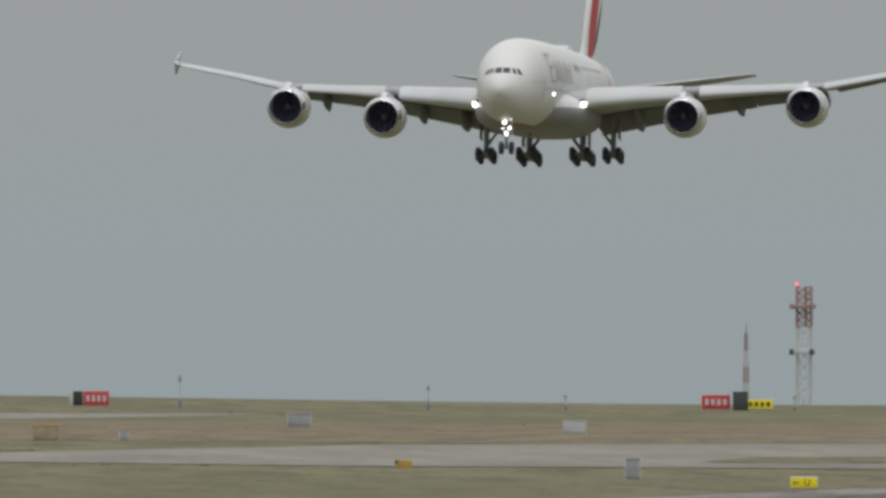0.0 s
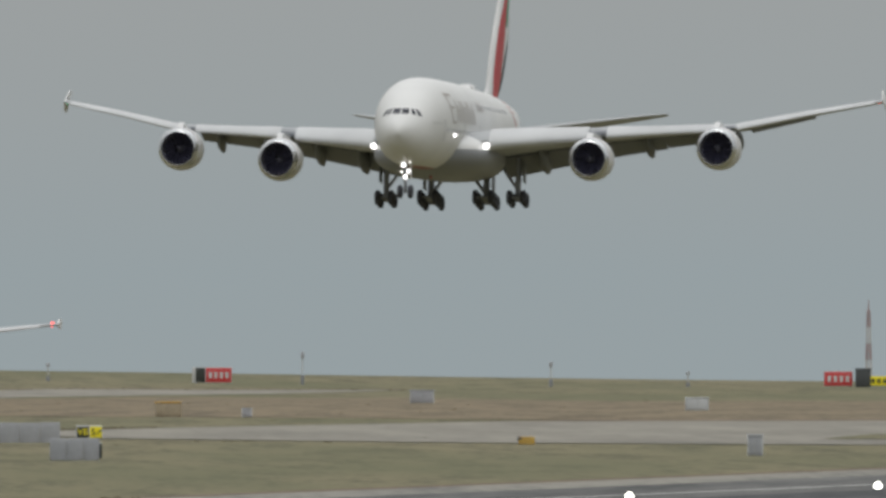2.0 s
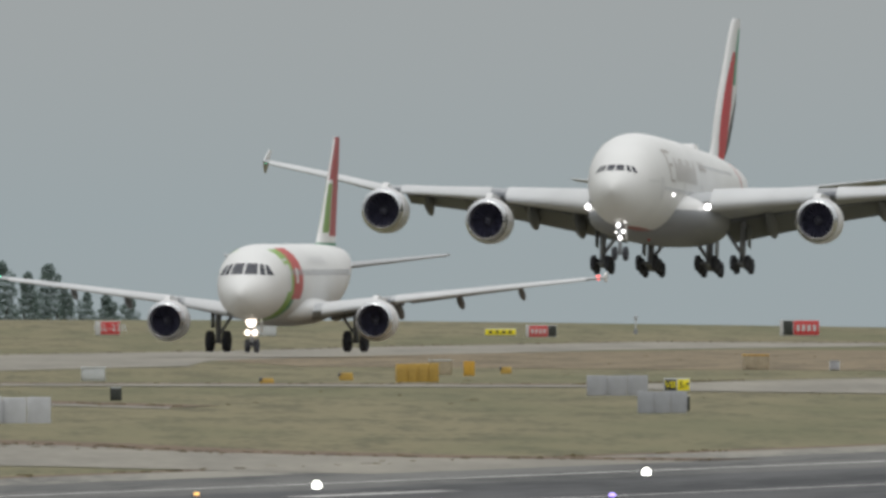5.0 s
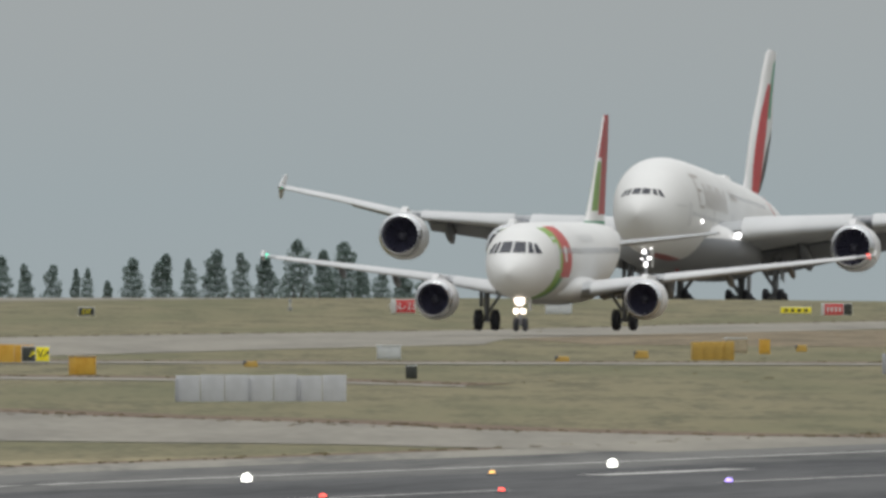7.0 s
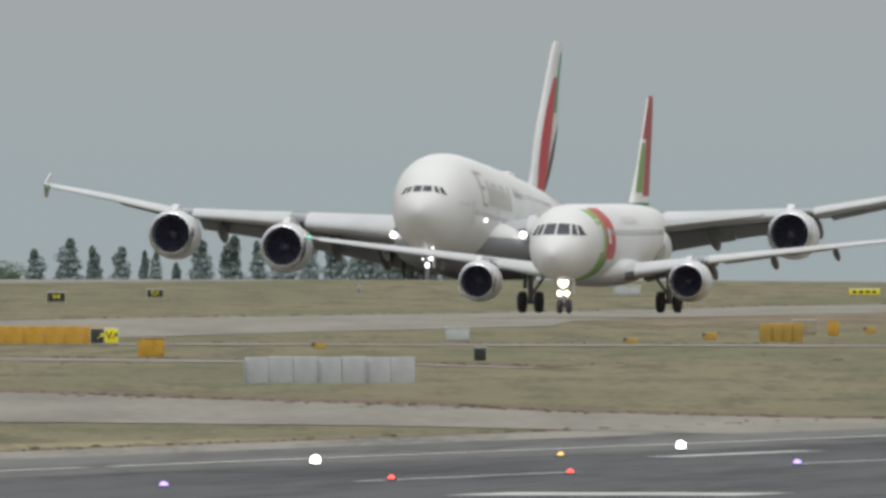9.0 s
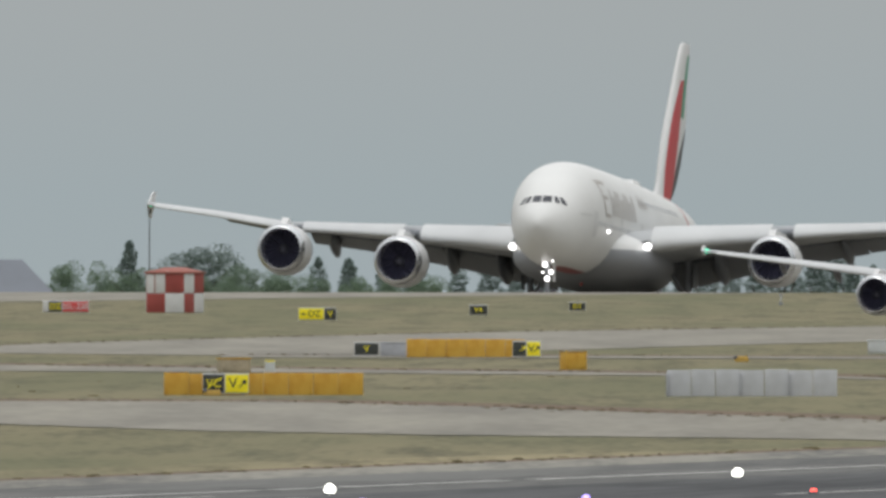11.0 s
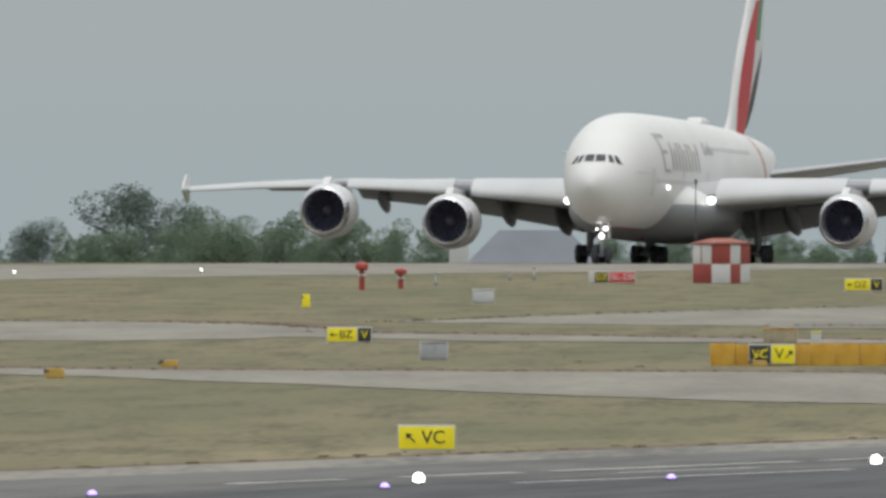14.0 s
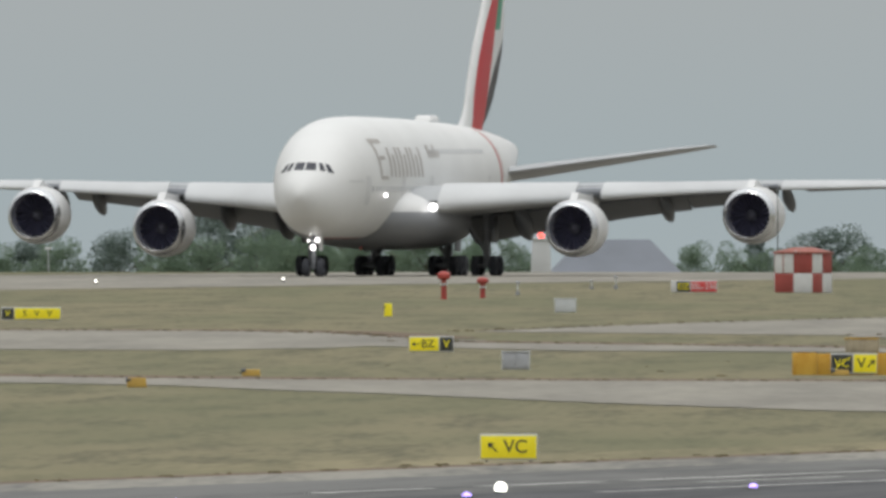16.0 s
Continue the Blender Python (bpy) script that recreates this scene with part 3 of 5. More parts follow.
# wide double-deck airliner, four engines
BIG_SHIFT = -32.0
BIG_SPEC = [(0, 5.45, 5.75, 0.12), (0.35, 4.85, 6.35, 0.75), (1.0, 4.2, 6.95, 1.35), (2.0, 3.65, 7.6, 1.9), (3.4, 3.15, 8.6, 2.45), (5.2, 2.85, 9.65, 2.95), (7.5, 2.65, 10.5, 3.35), (10.5, 2.6, 11.0, 3.54),
            (14, 2.6, 11.15, 3.57), (22, 2.6, 11.15, 3.57), (30, 2.6, 11.06, 3.57), (38, 2.6, 10.92, 3.57), (45, 2.65, 10.76, 3.5), (52, 3.4, 10.52, 3.12), (58, 4.7, 10.22, 2.5), (63, 6.1, 9.9, 1.75), (67.5, 7.6, 9.5, 0.95), (70.4, 8.6, 9.1, 0.3)]
BIG_WINGS = [(2.5, 18.5, 17.9, 5.1, 0.13, 4.0), (6.5, 21.0, 16.6, 5.4, 0.125, 3.4), (14.8, 27.0, 11.8, 5.85, 0.11, 2.4), (20, 30.8, 9.3, 6.05, 0.10, 1.8), (25.7, 34.9, 7.4, 6.3, 0.095, 1.2), (33, 40.2, 5.6, 6.3, 0.09, 0.6), (39.6, 45.0, 3.9, 6.15, 0.09, 0.0)]
BIG_STAB = [(0.6, 54.6, 11.3, 7.05, 0.07, 2.4), (2.3, 55.7, 10.3, 7.25, 0.07, 2.4), (14.3, 65.3, 4.2, 9.06, 0.065, 2.4), (15.1, 66.9, 2.6, 9.16, 0.05, 2.4)]
BIG_FIN = [(9.9, 50.6, 9.0, 0.07), (10.6, 52.4, 7.8, 0.085), (11.27, 53.6, 8.1, 0.09), (12.43, 54.6, 8.8, 0.09), (13.87, 55.5, 9.4, 0.095), (15.8, 57.0, 9.4, 0.1), (17.73, 58.8, 8.4, 0.1), (19.65, 60.6, 6.8, 0.1), (21.58, 62.4, 5.5, 0.1), (23.12, 64.1, 4.6, 0.1), (23.5, 65.0, 3.6, 0.06)]
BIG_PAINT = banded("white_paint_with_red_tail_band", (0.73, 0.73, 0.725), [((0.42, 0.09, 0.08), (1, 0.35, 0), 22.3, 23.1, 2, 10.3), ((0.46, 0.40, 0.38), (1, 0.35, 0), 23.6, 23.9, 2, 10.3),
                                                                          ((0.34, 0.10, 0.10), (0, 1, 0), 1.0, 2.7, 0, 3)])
BIG_FIN_PAINT = banded("white_fin_with_flag_bands", (0.71, 0.71, 0.71), [((0.52, 0.045, 0.055), (1, 1.213, -0.0649), 28.7, 90, 9, 20.4), ((0.71, 0.71, 0.71), (1, 0.687, -0.0378), 30.97, 90, 9, 25),
                                                                         ((0.05, 0.28, 0.17), (1, 0.687, -0.0378), 30.97, 33.2, 17.4, 22.6), ((0.035, 0.035, 0.045), (1, 4.616, -0.208), 53.6, 90, 9, 16.7)])
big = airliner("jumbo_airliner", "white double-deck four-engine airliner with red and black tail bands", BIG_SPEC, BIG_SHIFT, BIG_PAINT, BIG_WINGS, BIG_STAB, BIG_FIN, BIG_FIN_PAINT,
               (3.2, 26.0, 4.9),
               [(14.8, 20.8, 3.35, 2.05, 6.2, 2.35, 8.5), (25.7, 29.2, 4.25, 2.05, 6.2, 2.0, 7.6)],
               [("nose_gear", 0, -27.2, 3.6, 0.16, 0.63, 0.42, [(-0.5, 0), (0.5, 0)]),
                ("wing_gear", 6.3, 0.6, 4.6, 0.27, 0.7, 0.5, [(sx * 0.65, y) for sx in (-1, 1) for y in (-0.85, 0.85)]),
                ("wing_gear", -6.3, 0.6, 4.6, 0.27, 0.7, 0.5, [(sx * 0.65, y) for sx in (-1, 1) for y in (-0.85, 0.85)]),
                ("body_gear", 2.65, 4.6, 3.4, 0.3, 0.7, 0.5, [(sx * 0.75, y) for sx in (-1, 1) for y in (-1.7, 0, 1.7)]),
                ("body_gear", -2.65, 4.6, 3.4, 0.3, 0.7, 0.5, [(sx * 0.75, y) for sx in (-1, 1) for y in (-1.7, 0, 1.7)])],
               [(5.5, 14.0), (15.6, 24.9), (26.5, 38.9)], [(4.6, 13.75, 0.72, 21), (13.8, 19.55, 0.70, 20), (19.6, 25.3, 0.70, 18), (27.2, 33.0, 0.76, 6)],
               [((0.06, 7.42), (0.80, 7.42), (0.70, 7.93), (0.06, 7.96)), ((1.05, 7.39), (1.42, 7.31), (1.10, 7.88), (0.85, 7.92)), ((1.55, 7.28), (1.92, 7.17), (1.50, 7.79), (1.24, 7.87))], 9.0,
               [(8.6, 6.0, 0.55), (13.0, 5.0, 0.5), (18.2, 4.4, 0.45), (23.2, 3.8, 0.42), (26.2, 3.6, 0.4)], 26.6)
B, BAT = big["root"], big["at"]
# Grey below z 4.5 is underside shade painted on the white fairing.
FAIRING_PAINT = banded("white_fairing_with_belly_shade", (0.70, 0.70, 0.70), [((0.30, 0.31, 0.33), (0, 1, 0), 0, 4.5, 0, 4.5)])
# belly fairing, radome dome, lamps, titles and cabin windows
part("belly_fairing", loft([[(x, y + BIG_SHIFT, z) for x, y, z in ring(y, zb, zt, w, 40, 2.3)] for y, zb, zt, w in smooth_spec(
    [(14.8, 4.0, 4.8, 0.7), (16.2, 2.9, 5.6, 3.3), (18.2, 2.3, 6.05, 4.9), (20.5, 2.0, 6.25, 5.5), (24, 1.85, 6.4, 5.7), (30, 1.8, 6.3, 5.5), (36, 1.85, 5.8, 4.6), (41, 2.2, 5.0, 3.2), (44.5, 2.8, 3.8, 1.0)], 1.0)]), FAIRING_PAINT, B, "white belly fairing with underside shade painted grey")
part("antenna_dome", box(1.3, 3.0, 0.42, (0, 9.6, 10.86), 0.14, taper=0.8), WHITE, B)
lamp(B, (5.5, 18.6 + BIG_SHIFT, 4.82), 0.29, LAMP_WHITE), lamp(B, (-5.25, 18.6 + BIG_SHIFT, 4.82), 0.27, LAMP_WHITE)
lamp(B, (3.56, 12.0 + BIG_SHIFT, 5.65), 0.14, LAMP_WHITE, "wing_inspection_light")
for g, at in big["gears"][:1]:
    for x, z, r in ((-0.12, 3.12, 0.19), (0.36, 2.55, 0.16), (0.06, 2.02, 0.19), (-0.3, 3.5, 0.07), (0.5, 3.4, 0.07), (-0.3, 2.5, 0.08)):
        lamp(g, (x, -0.45, z), r, LAMP_WHITE)
    part("lamp_bar", box(0.9, 0.12, 0.12, (0, -0.25, 2.5), 0.02), STEEL, g)
part("beacon_light", ball(0.14, (0, 20 + BIG_SHIFT, 1.95)), BEACON_RED, B, "small red belly beacon")
for sx in (1, -1):
    for y0, y1, z0, z1, lean in ((10.7, 11.2, 6.75, 9.5, 1.0), (9.6, 12.6, 9.3, 9.6, 0.2), (10.9, 12.4, 8.15, 8.4, 0.2), (11.0, 12.9, 6.75, 7.0, 0.1)):
        part("title_bar", side_mark(BAT, [(y0, z0), (y1, z0), (y1 - lean, z1), (y0 - lean, z1)], sx, BIG_SHIFT), TITLE, B, "muted gold-grey title bar")
    for i in range(9):
        y = 13.6 + i * 1.25
        part("title_bar", side_mark(BAT, [(y, 6.95), (y + 0.55, 6.95), (y + 0.3, 9.0 - 0.5 * (i % 3 == 1)), (y - 0.25, 9.0 - 0.5 * (i % 3 == 1))], sx, BIG_SHIFT), TITLE, B, "muted gold-grey title bar")
    for i in range(4):
        y = 26.6 + i * 1.0
        part("title_bar", side_mark(BAT, [(y, 8.3), (y + 0.6, 8.3), (y + 0.6, 9.2 - 0.4 * (i % 2)), (y, 9.2 - 0.4 * (i % 2))], sx, BIG_SHIFT), TITLE, B, "muted gold-grey title bar")
    for z, ya, yb in ((6.1, 8.5, 50.0), (8.75, 27.5 if sx > 0 else 11.0, 46.0)):
        first = None
        y = ya
        while y < yb:
            x = skin_x(BAT, y, z) + 0.012
            lean = math.degrees(math.atan2(skin_x(BAT, y, z - 0.2) - skin_x(BAT, y, z + 0.2), 0.4))
            m = pose(sx * x, y + BIG_SHIFT, z, 0, -sx * lean, 0)
            if first is None:
                first = part("cabin_window", box(0.03, 0.24, 0.36, (0, 0, -0.18), 0.01), CABIN, B, m=m)
            else:
                again(first, m, B)
            y += 0.95
    for y in (7.0, 17.3, 26.5, 46.0):
        part("cabin_door", side_mark(BAT, [(y, 5.0), (y + 1.1, 5.0), (y + 1.1, 7.0), (y, 7.0)], sx, BIG_SHIFT, 0.012), GREYLINE, B, "outlined cabin door")
    part("probe_mark", side_mark(BAT, [(4.2, 6.55), (6.6, 6.55), (6.6, 6.7), (4.2, 6.7)], sx, BIG_SHIFT), GREYLINE, B)

# small twin-engine airliner
SMALL_SHIFT = -15.6
SMALL_SPEC = [(0, 3.02, 3.2, 0.08), (0.3, 2.55, 3.62, 0.52), (0.9, 2.2, 4.05, 0.95), (1.7, 1.98, 4.5, 1.32), (2.7, 1.84, 5.15, 1.63), (4.0, 1.77, 5.68, 1.86), (5.5, 1.73, 5.86, 1.96), (8, 1.73, 5.89, 1.975),
              (21, 1.73, 5.89, 1.975), (25, 2.3, 5.87, 1.8), (28.5, 3.2, 5.8, 1.4), (31.5, 4.2, 5.65, 0.85), (33.6, 5.0, 5.45, 0.25)]
SMALL_WINGS = [(1.4, 10.8, 6.9, 2.15, 0.14, 3.0), (2.4, 11.4, 6.2, 2.25, 0.135, 3.0), (6.4, 13.6, 3.9, 2.85, 0.12, 1.5), (12, 16.6, 2.7, 3.5, 0.11, 0.6), (16.9, 19.2, 1.65, 4.05, 0.10, 0.0)]
SMALL_STAB = [(0.3, 27.6, 4.2, 4.55, 0.1, 0.0), (0.9, 28.0, 3.8, 4.62, 0.1, 0.0), (6.2, 31.4, 1.5, 5.25, 0.1, 0.0)]
SMALL_FIN = [(5.5, 24.3, 7.4, 0.06), (6.0, 25.6, 5.9, 0.085), (8.0, 27.7, 4.3, 0.09), (10.5, 30.0, 2.7, 0.09), (11.6, 31.0, 1.9, 0.09), (11.76, 31.3, 1.5, 0.06)]
SMALL_PAINT = banded("white_paint_with_green_red_ribbon", (0.73, 0.73, 0.725), [((0.24, 0.40, 0.09), (1, -1.0, 0.13), -12.75, -11.2, 1.7, 5.6), ((0.07, 0.25, 0.14), (1, -1.0, 0.13), -11.2, -10.3, 1.7, 3.4),
                                                                              ((0.50, 0.07, 0.065), (1, -1.0, 0.13), -11.2, -8.3, 2.9, 5.68)])
SMALL_FIN_PAINT = banded("fin_with_red_and_green_fields", (0.76, 0.76, 0.75), [((0.20, 0.33, 0.09), (1, -0.55, 0), 0, 8.9, 6.5, 9.2), ((0.04, 0.24, 0.13), (1, -0.5, 0), 0, 40, 5.4, 5.95),
                                                                             ((0.38, 0.06, 0.065), (1, -0.35, 0), 0, 40, 9.4, 11.9), ((0.38, 0.06, 0.065), (1, -0.55, 0), 9.0, 40, 6.3, 9.4), ((0.72, 0.72, 0.71), (1, -0.92, 0), 0, 4.84, 6.5, 11.9)])
small = airliner("twin_jet_airliner", "white narrow-body airliner with green and red ribbon on concrete taxiway", SMALL_SPEC, SMALL_SHIFT, SMALL_PAINT, SMALL_WINGS, SMALL_STAB, SMALL_FIN, SMALL_FIN_PAINT,
                 (1.9, 14.0, 2.3), [(5.75, 9.6, 1.72, 1.13, 3.7, 1.25, 4.8)],
                 [("nose_gear", 0, -11.4, 2.2, 0.1, 0.38, 0.24, [(-0.25, 0), (0.25, 0)]), ("main_gear", 3.8, 0, 2.6, 0.15, 0.58, 0.42, [(-0.46, 0), (0.46, 0)]), ("main_gear", -3.8, 0, 2.6, 0.15, 0.58, 0.42, [(-0.46, 0), (0.46, 0)])],
                 [(2.6, 5.2), (6.3, 16.0)], [(2.3, 6.2, 0.76, 6), (6.6, 12.2, 0.76, 5)],
                 [((0.05, 4.26), (0.74, 4.25), (0.62, 4.84), (0.05, 4.86)), ((0.86, 4.23), (1.13, 4.22), (0.91, 4.79), (0.72, 4.83)), ((1.21, 4.20), (1.49, 4.21), (1.15, 4.73), (0.99, 4.77))], 5.0,
                 [(6.0, 2.6, 0.22), (9.2, 2.2, 0.19), (12.4, 1.9, 0.17)], 16.0)
S, SAT = small["root"], small["at"]
part("belly_fairing", loft([[(x, y + SMALL_SHIFT, z) for x, y, z in ring(y, zb, zt, w, 36, 2.4)] for y, zb, zt, w in smooth_spec(
    [(9.2, 1.9, 2.2, 0.4), (10.4, 1.6, 2.9, 1.9), (12, 1.45, 3.2, 2.2), (15.5, 1.42, 3.2, 2.2), (18.5, 1.55, 2.9, 1.9), (20.5, 1.8, 2.3, 0.7)], 0.6)]), WHITE, S)
for g, at in small["gears"][:1]:
    lamp(g, (0.0, -0.3, 1.68), 0.29, LAMP_WARM), lamp(g, (-0.2, -0.3, 1.08), 0.15, LAMP_WARM), lamp(g, (0.2, -0.3, 1.08), 0.15, LAMP_WARM)
for sx in (1, -1):
    first = None
    y = 5.6
    while y < 26.0:
        z = 4.35
        x = skin_x(SAT, y, z) + 0.01
        lean = math.degrees(math.atan2(skin_x(SAT, y, z - 0.1) - skin_x(SAT, y, z + 0.1), 0.2))
        m = pose(sx * x, y + SMALL_SHIFT, z, 0, -sx * lean, 0)
        if first is None:
            first = part("cabin_window", box(0.02, 0.22, 0.32, (0, 0, -0.16), 0.01), CABIN, S, m=m)
        else:
            again(first, m, S)
        y += 0.53
    part("title_mark", side_mark(SAT, [(6.9, 3.75), (7.6, 3.75), (7.5, 4.6), (7.0, 4.6)], sx, SMALL_SHIFT, 0.03), WHITE, S, "white emblem block on the ribbon")
    part("cabin_door", side_mark(SAT, [(4.7, 3.3), (5.5, 3.3), (5.5, 5.1), (4.7, 5.1)], sx, SMALL_SHIFT, 0.012), GREYLINE, S, "outlined cabin door")
    part("title_bar", side_mark(SAT, [(13.0, 4.85), (17.5, 4.85), (17.5, 5.2), (13.0, 5.2)], sx, SMALL_SHIFT), GREYLINE, S, "pale grey title bar")


# ---- things on the airfield ----
def facing(x, y, extra=0.0, lift=0.0):
    """Pose on the ground, front towards the spectators."""
    return pose(x, y, height(x, y) + lift, 0, 0, math.degrees(math.atan2(-x, y)) + extra)


def lettering(parent, text, at, tall, material, width=None):
    cu = bpy.data.curves.new("lettering", "FONT")
    cu.body, cu.align_x, cu.align_y, cu.size, cu.extrude, cu.offset = text, "CENTER", "CENTER", tall * 1.35, 0.004, 0.008 * tall
    cu.materials.append(material)
    ob = new("lettering", cu)
    ob.parent, ob.matrix_basis = parent, pose(*at, 90, 0, 0)
    return ob


def arrow(parent, at, size, angle, material):
    bm = bmesh.new()
    w = 0.11
    pts = [(-0.5, -w / 2), (0.1, -w / 2), (0.1, -0.3), (0.5, 0), (0.1, 0.3), (0.1, w / 2), (-0.5, w / 2)]
    c, s = math.cos(radians(angle)), math.sin(radians(angle))
    loft([[(at[0] + size * (c * p - s * q), at[1] + d, at[2] + size * (s * p + c * q)) for p, q in pts] for d in (0, 0.008)], bm)
    return part("arrow", bm, material, parent)


def sign(x, y, w, h, panels, label, extra=0.0, legs=True, near=0.0):
    """Lit airfield sign on short legs; panels of (share of width, face material, text or None, text material, arrow angle or None)."""
    root = thing("airfield_sign", facing(x * (1 - near / y), y - near, extra), label, "sign", "airfield signs")
    low = 0.05 if legs else 0.0
    tall = h - low
    part("housing", box(w, 0.22, tall, (0, 0.14, low), 0.02), SIGN_FRAME, root, "pale grey sign frame")
    if legs:
        for lx in (-w * 0.38, w * 0.38):
            part("leg", box(0.06, 0.06, low + 0.02, (lx, 0.14, 0)), DARK_METAL, root)
    at = -w / 2
    for share, face, text, ink, turn in panels:
        pw = w * share
        part("panel", box(pw - 0.05, 0.03, tall - 0.10, (at + pw / 2, 0.022, low + 0.05), 0.006), face, root)
        cx, cz = at + pw / 2, low + tall / 2
        if text == "|":
            for q in range(4):
                part("lettering_bar", box(pw * 0.12, 0.012, tall * 0.4, (cx + pw * 0.21 * (q - 1.5), -0.002, cz - tall * 0.2)), ink, root)
        elif text == "VC" and face is SIGN_BLACK:
            lettering(root, text, (cx, 0.0, cz), tall * 0.42, ink)
            bm = box(0.035, 0.01, pw * 0.95, (0, 0, -pw * 0.475))
            bmesh.ops.transform(bm, matrix=Matrix.Translation((cx, -0.012, cz)) @ Matrix.Rotation(radians(52), 4, "Y"), verts=bm.verts)
            part("strike_bar", bm, SIGN_YELLOW, root)
        elif text:
            lettering(root, text, (cx + (0.12 * pw if turn is not None and turn > 90 else (-0.16 * pw if turn is not None else 0)), 0.0, cz), tall * 0.52, ink)
        if turn is not None:
            arrow(root, (cx + (-0.28 * pw if turn > 90 else 0.25 * pw), -0.004, cz), tall * 0.5, turn, ink)
        at += pw
    return root


Y, R, K, W_ = SIGN_YELLOW, SIGN_RED, SIGN_BLACK, HUT_WHITE
sign(-466.7, 2393.9, 2.83, 0.76, [(0.12, W_, None, K, None), (0.3, K, "DZ", Y, None), (0.58, R, "05L-23R", W_, None)], "red runway holding sign with black panel on the grass")
sign(-437.7, 2323.1, 2.24, 0.80, [(0.68, Y, "DZ", K, 180), (0.32, K, "V", Y, None)], "yellow direction sign with black end panel")
sign(-445.9, 2420.3, 1.12, 0.70, [(1.0, K, "V4", Y, None)], "small black location sign with yellow letters")
sign(-453.3, 2495.2, 1.04, 0.61, [(1.0, K, "DZ", Y, None)], "small black location sign on the far grass")
sign(-331.1, 1769.3, 1.12, 0.66, [(1.0, K, "V", Y, None)], "black location sign with yellow letter V", near=0.6)
sign(-321.4, 1756.4, 1.27, 0.78, [(0.5, K, None, Y, 40), (0.5, Y, "V", K, 45)], "black and yellow taxiway sign beside orange barriers")
sign(-278.5, 1459.7, 1.73, 0.82, [(0.48, K, "VC", Y, None), (0.52, Y, "V", K, 45)], "black and yellow taxiway sign before orange barriers", near=0.9)
sign(-206.1, 1031.6, 1.52, 0.74, [(1.0, Y, "VC", K, 135)], "large yellow exit sign with black letters")
sign(-326.6, 1618.4, 1.85, 0.70, [(0.68, Y, "BZ", K, 180), (0.32, K, "V", Y, None)], "yellow direction sign with black end panel near the taxiway")
sign(-409.9, 1931.0, 2.94, 0.67, [(0.22, K, "V", Y, None), (0.78, Y, "S   V   V", K, None)], "long yellow direction sign with black end")
sign(-450.2, 2595.2, 1.64, 0.97, [(0.2, W_, None, K, None), (0.8, R, "05L-23R", W_, None)], "red runway holding sign with pale end")
sign(-430.3, 2651.3, 2.09, 0.87, [(0.1, W_, None, K, None), (0.62, R, "|", W_, None), (0.28, K, None, Y, None)], "red runway holding sign with black end")
sign(-435.6, 2666.7, 2.11, 0.53, [(1.0, Y, "|", K, None)], "low yellow direction sign on the far grass")
sign(-270.4, 1702.7, 1.12, 0.58, [(0.5, K, "VB", Y, None), (0.5, Y, "S", K, 45)], "black and yellow sign above grey barriers", legs=False)
sign(-424.5, 2727.2, 2.74, 1.13, [(0.08, W_, None, K, None), (0.26, K, None, Y, None), (0.66, R, "|", W_, None)], "red runway holding sign on the horizon")
sign(-381.6, 2733.5, 1.99, 1.11, [(1.0, R, "|", W_, None)], "red runway holding sign at the crest")
sign(-379.4, 2738.9, 2.12, 0.78, [(0.08, K, None, Y, None), (0.92, Y, "|", K, None)], "yellow direction sign at the crest")
sign(-204.1, 1486.0, 1.04, 0.53, [(1.0, Y, "U", K, 180)], "yellow exit sign with black letter on the grass")

def barrier(x, y, w, h, n, material, name, label, category, extra=0.0):
    """Row of moulded barrier units, each a thing of its own with ribs and a cap."""
    turn = math.atan2(-x, y) + radians(extra)
    unit = w / n
    for i in range(n):
        k = (i + 0.5) * unit - w / 2
        px, py = x + k * math.cos(turn), y + k * math.sin(turn)
        random.seed(i * 7 + n)
        root = thing(name, pose(px, py, height(px, py) - 0.01, 0, 0, math.degrees(turn) + random.uniform(-1.5, 1.5)), label, category, name + " row")
        hh = h * random.uniform(0.97, 1.02)
        part("body", box(unit * (0.965 if material is BARRIER_WHITE else 0.985), 0.5, hh, (0, 0, 0), 0.008), material, root)
        part("cap", box(unit * 0.975, 0.44, 0.04, (0, 0, hh - 0.005), 0.008), material, root)
        # Pale joint posts, given a darker grey that holds their shade.
        if material is BARRIER_WHITE and i in (0, 3, 5):
            part("joint_post", box(0.12, 0.1, hh * 0.9, (-unit * 0.46, -0.28, 0.0), 0.01), CABINET_GREY, root, "joint post with its shade painted grey")
        for s in () if material is BARRIER_WHITE else (-1, 1):
            part("rib", box(0.05, 0.06, hh * 0.82, (s * unit * 0.4, -0.255, 0.05), 0.012), material, root)


barrier(-324.7, 1759.3, 5.32, 0.81, 6, BARRIER_ORANGE, "orange_barrier", "faded orange plastic barrier on the grass", "barrier")
barrier(-277.1, 1459.9, 7.43, 0.80, 8, BARRIER_ORANGE, "orange_barrier", "faded orange plastic barrier on the grass", "barrier")
barrier(-257.8, 1455.3, 6.33, 0.96, 7, BARRIER_WHITE, "white_barrier", "weathered white plastic barrier on the grass", "barrier")
barrier(-267.4, 1667.7, 2.59, 0.83, 3, CABINET_GREY, "grey_barrier", "grey plastic barrier on the grass", "barrier")
barrier(-243.5, 1529.7, 1.93, 0.83, 3, CABINET_GREY, "grey_barrier", "grey plastic barrier below a sign", "barrier")
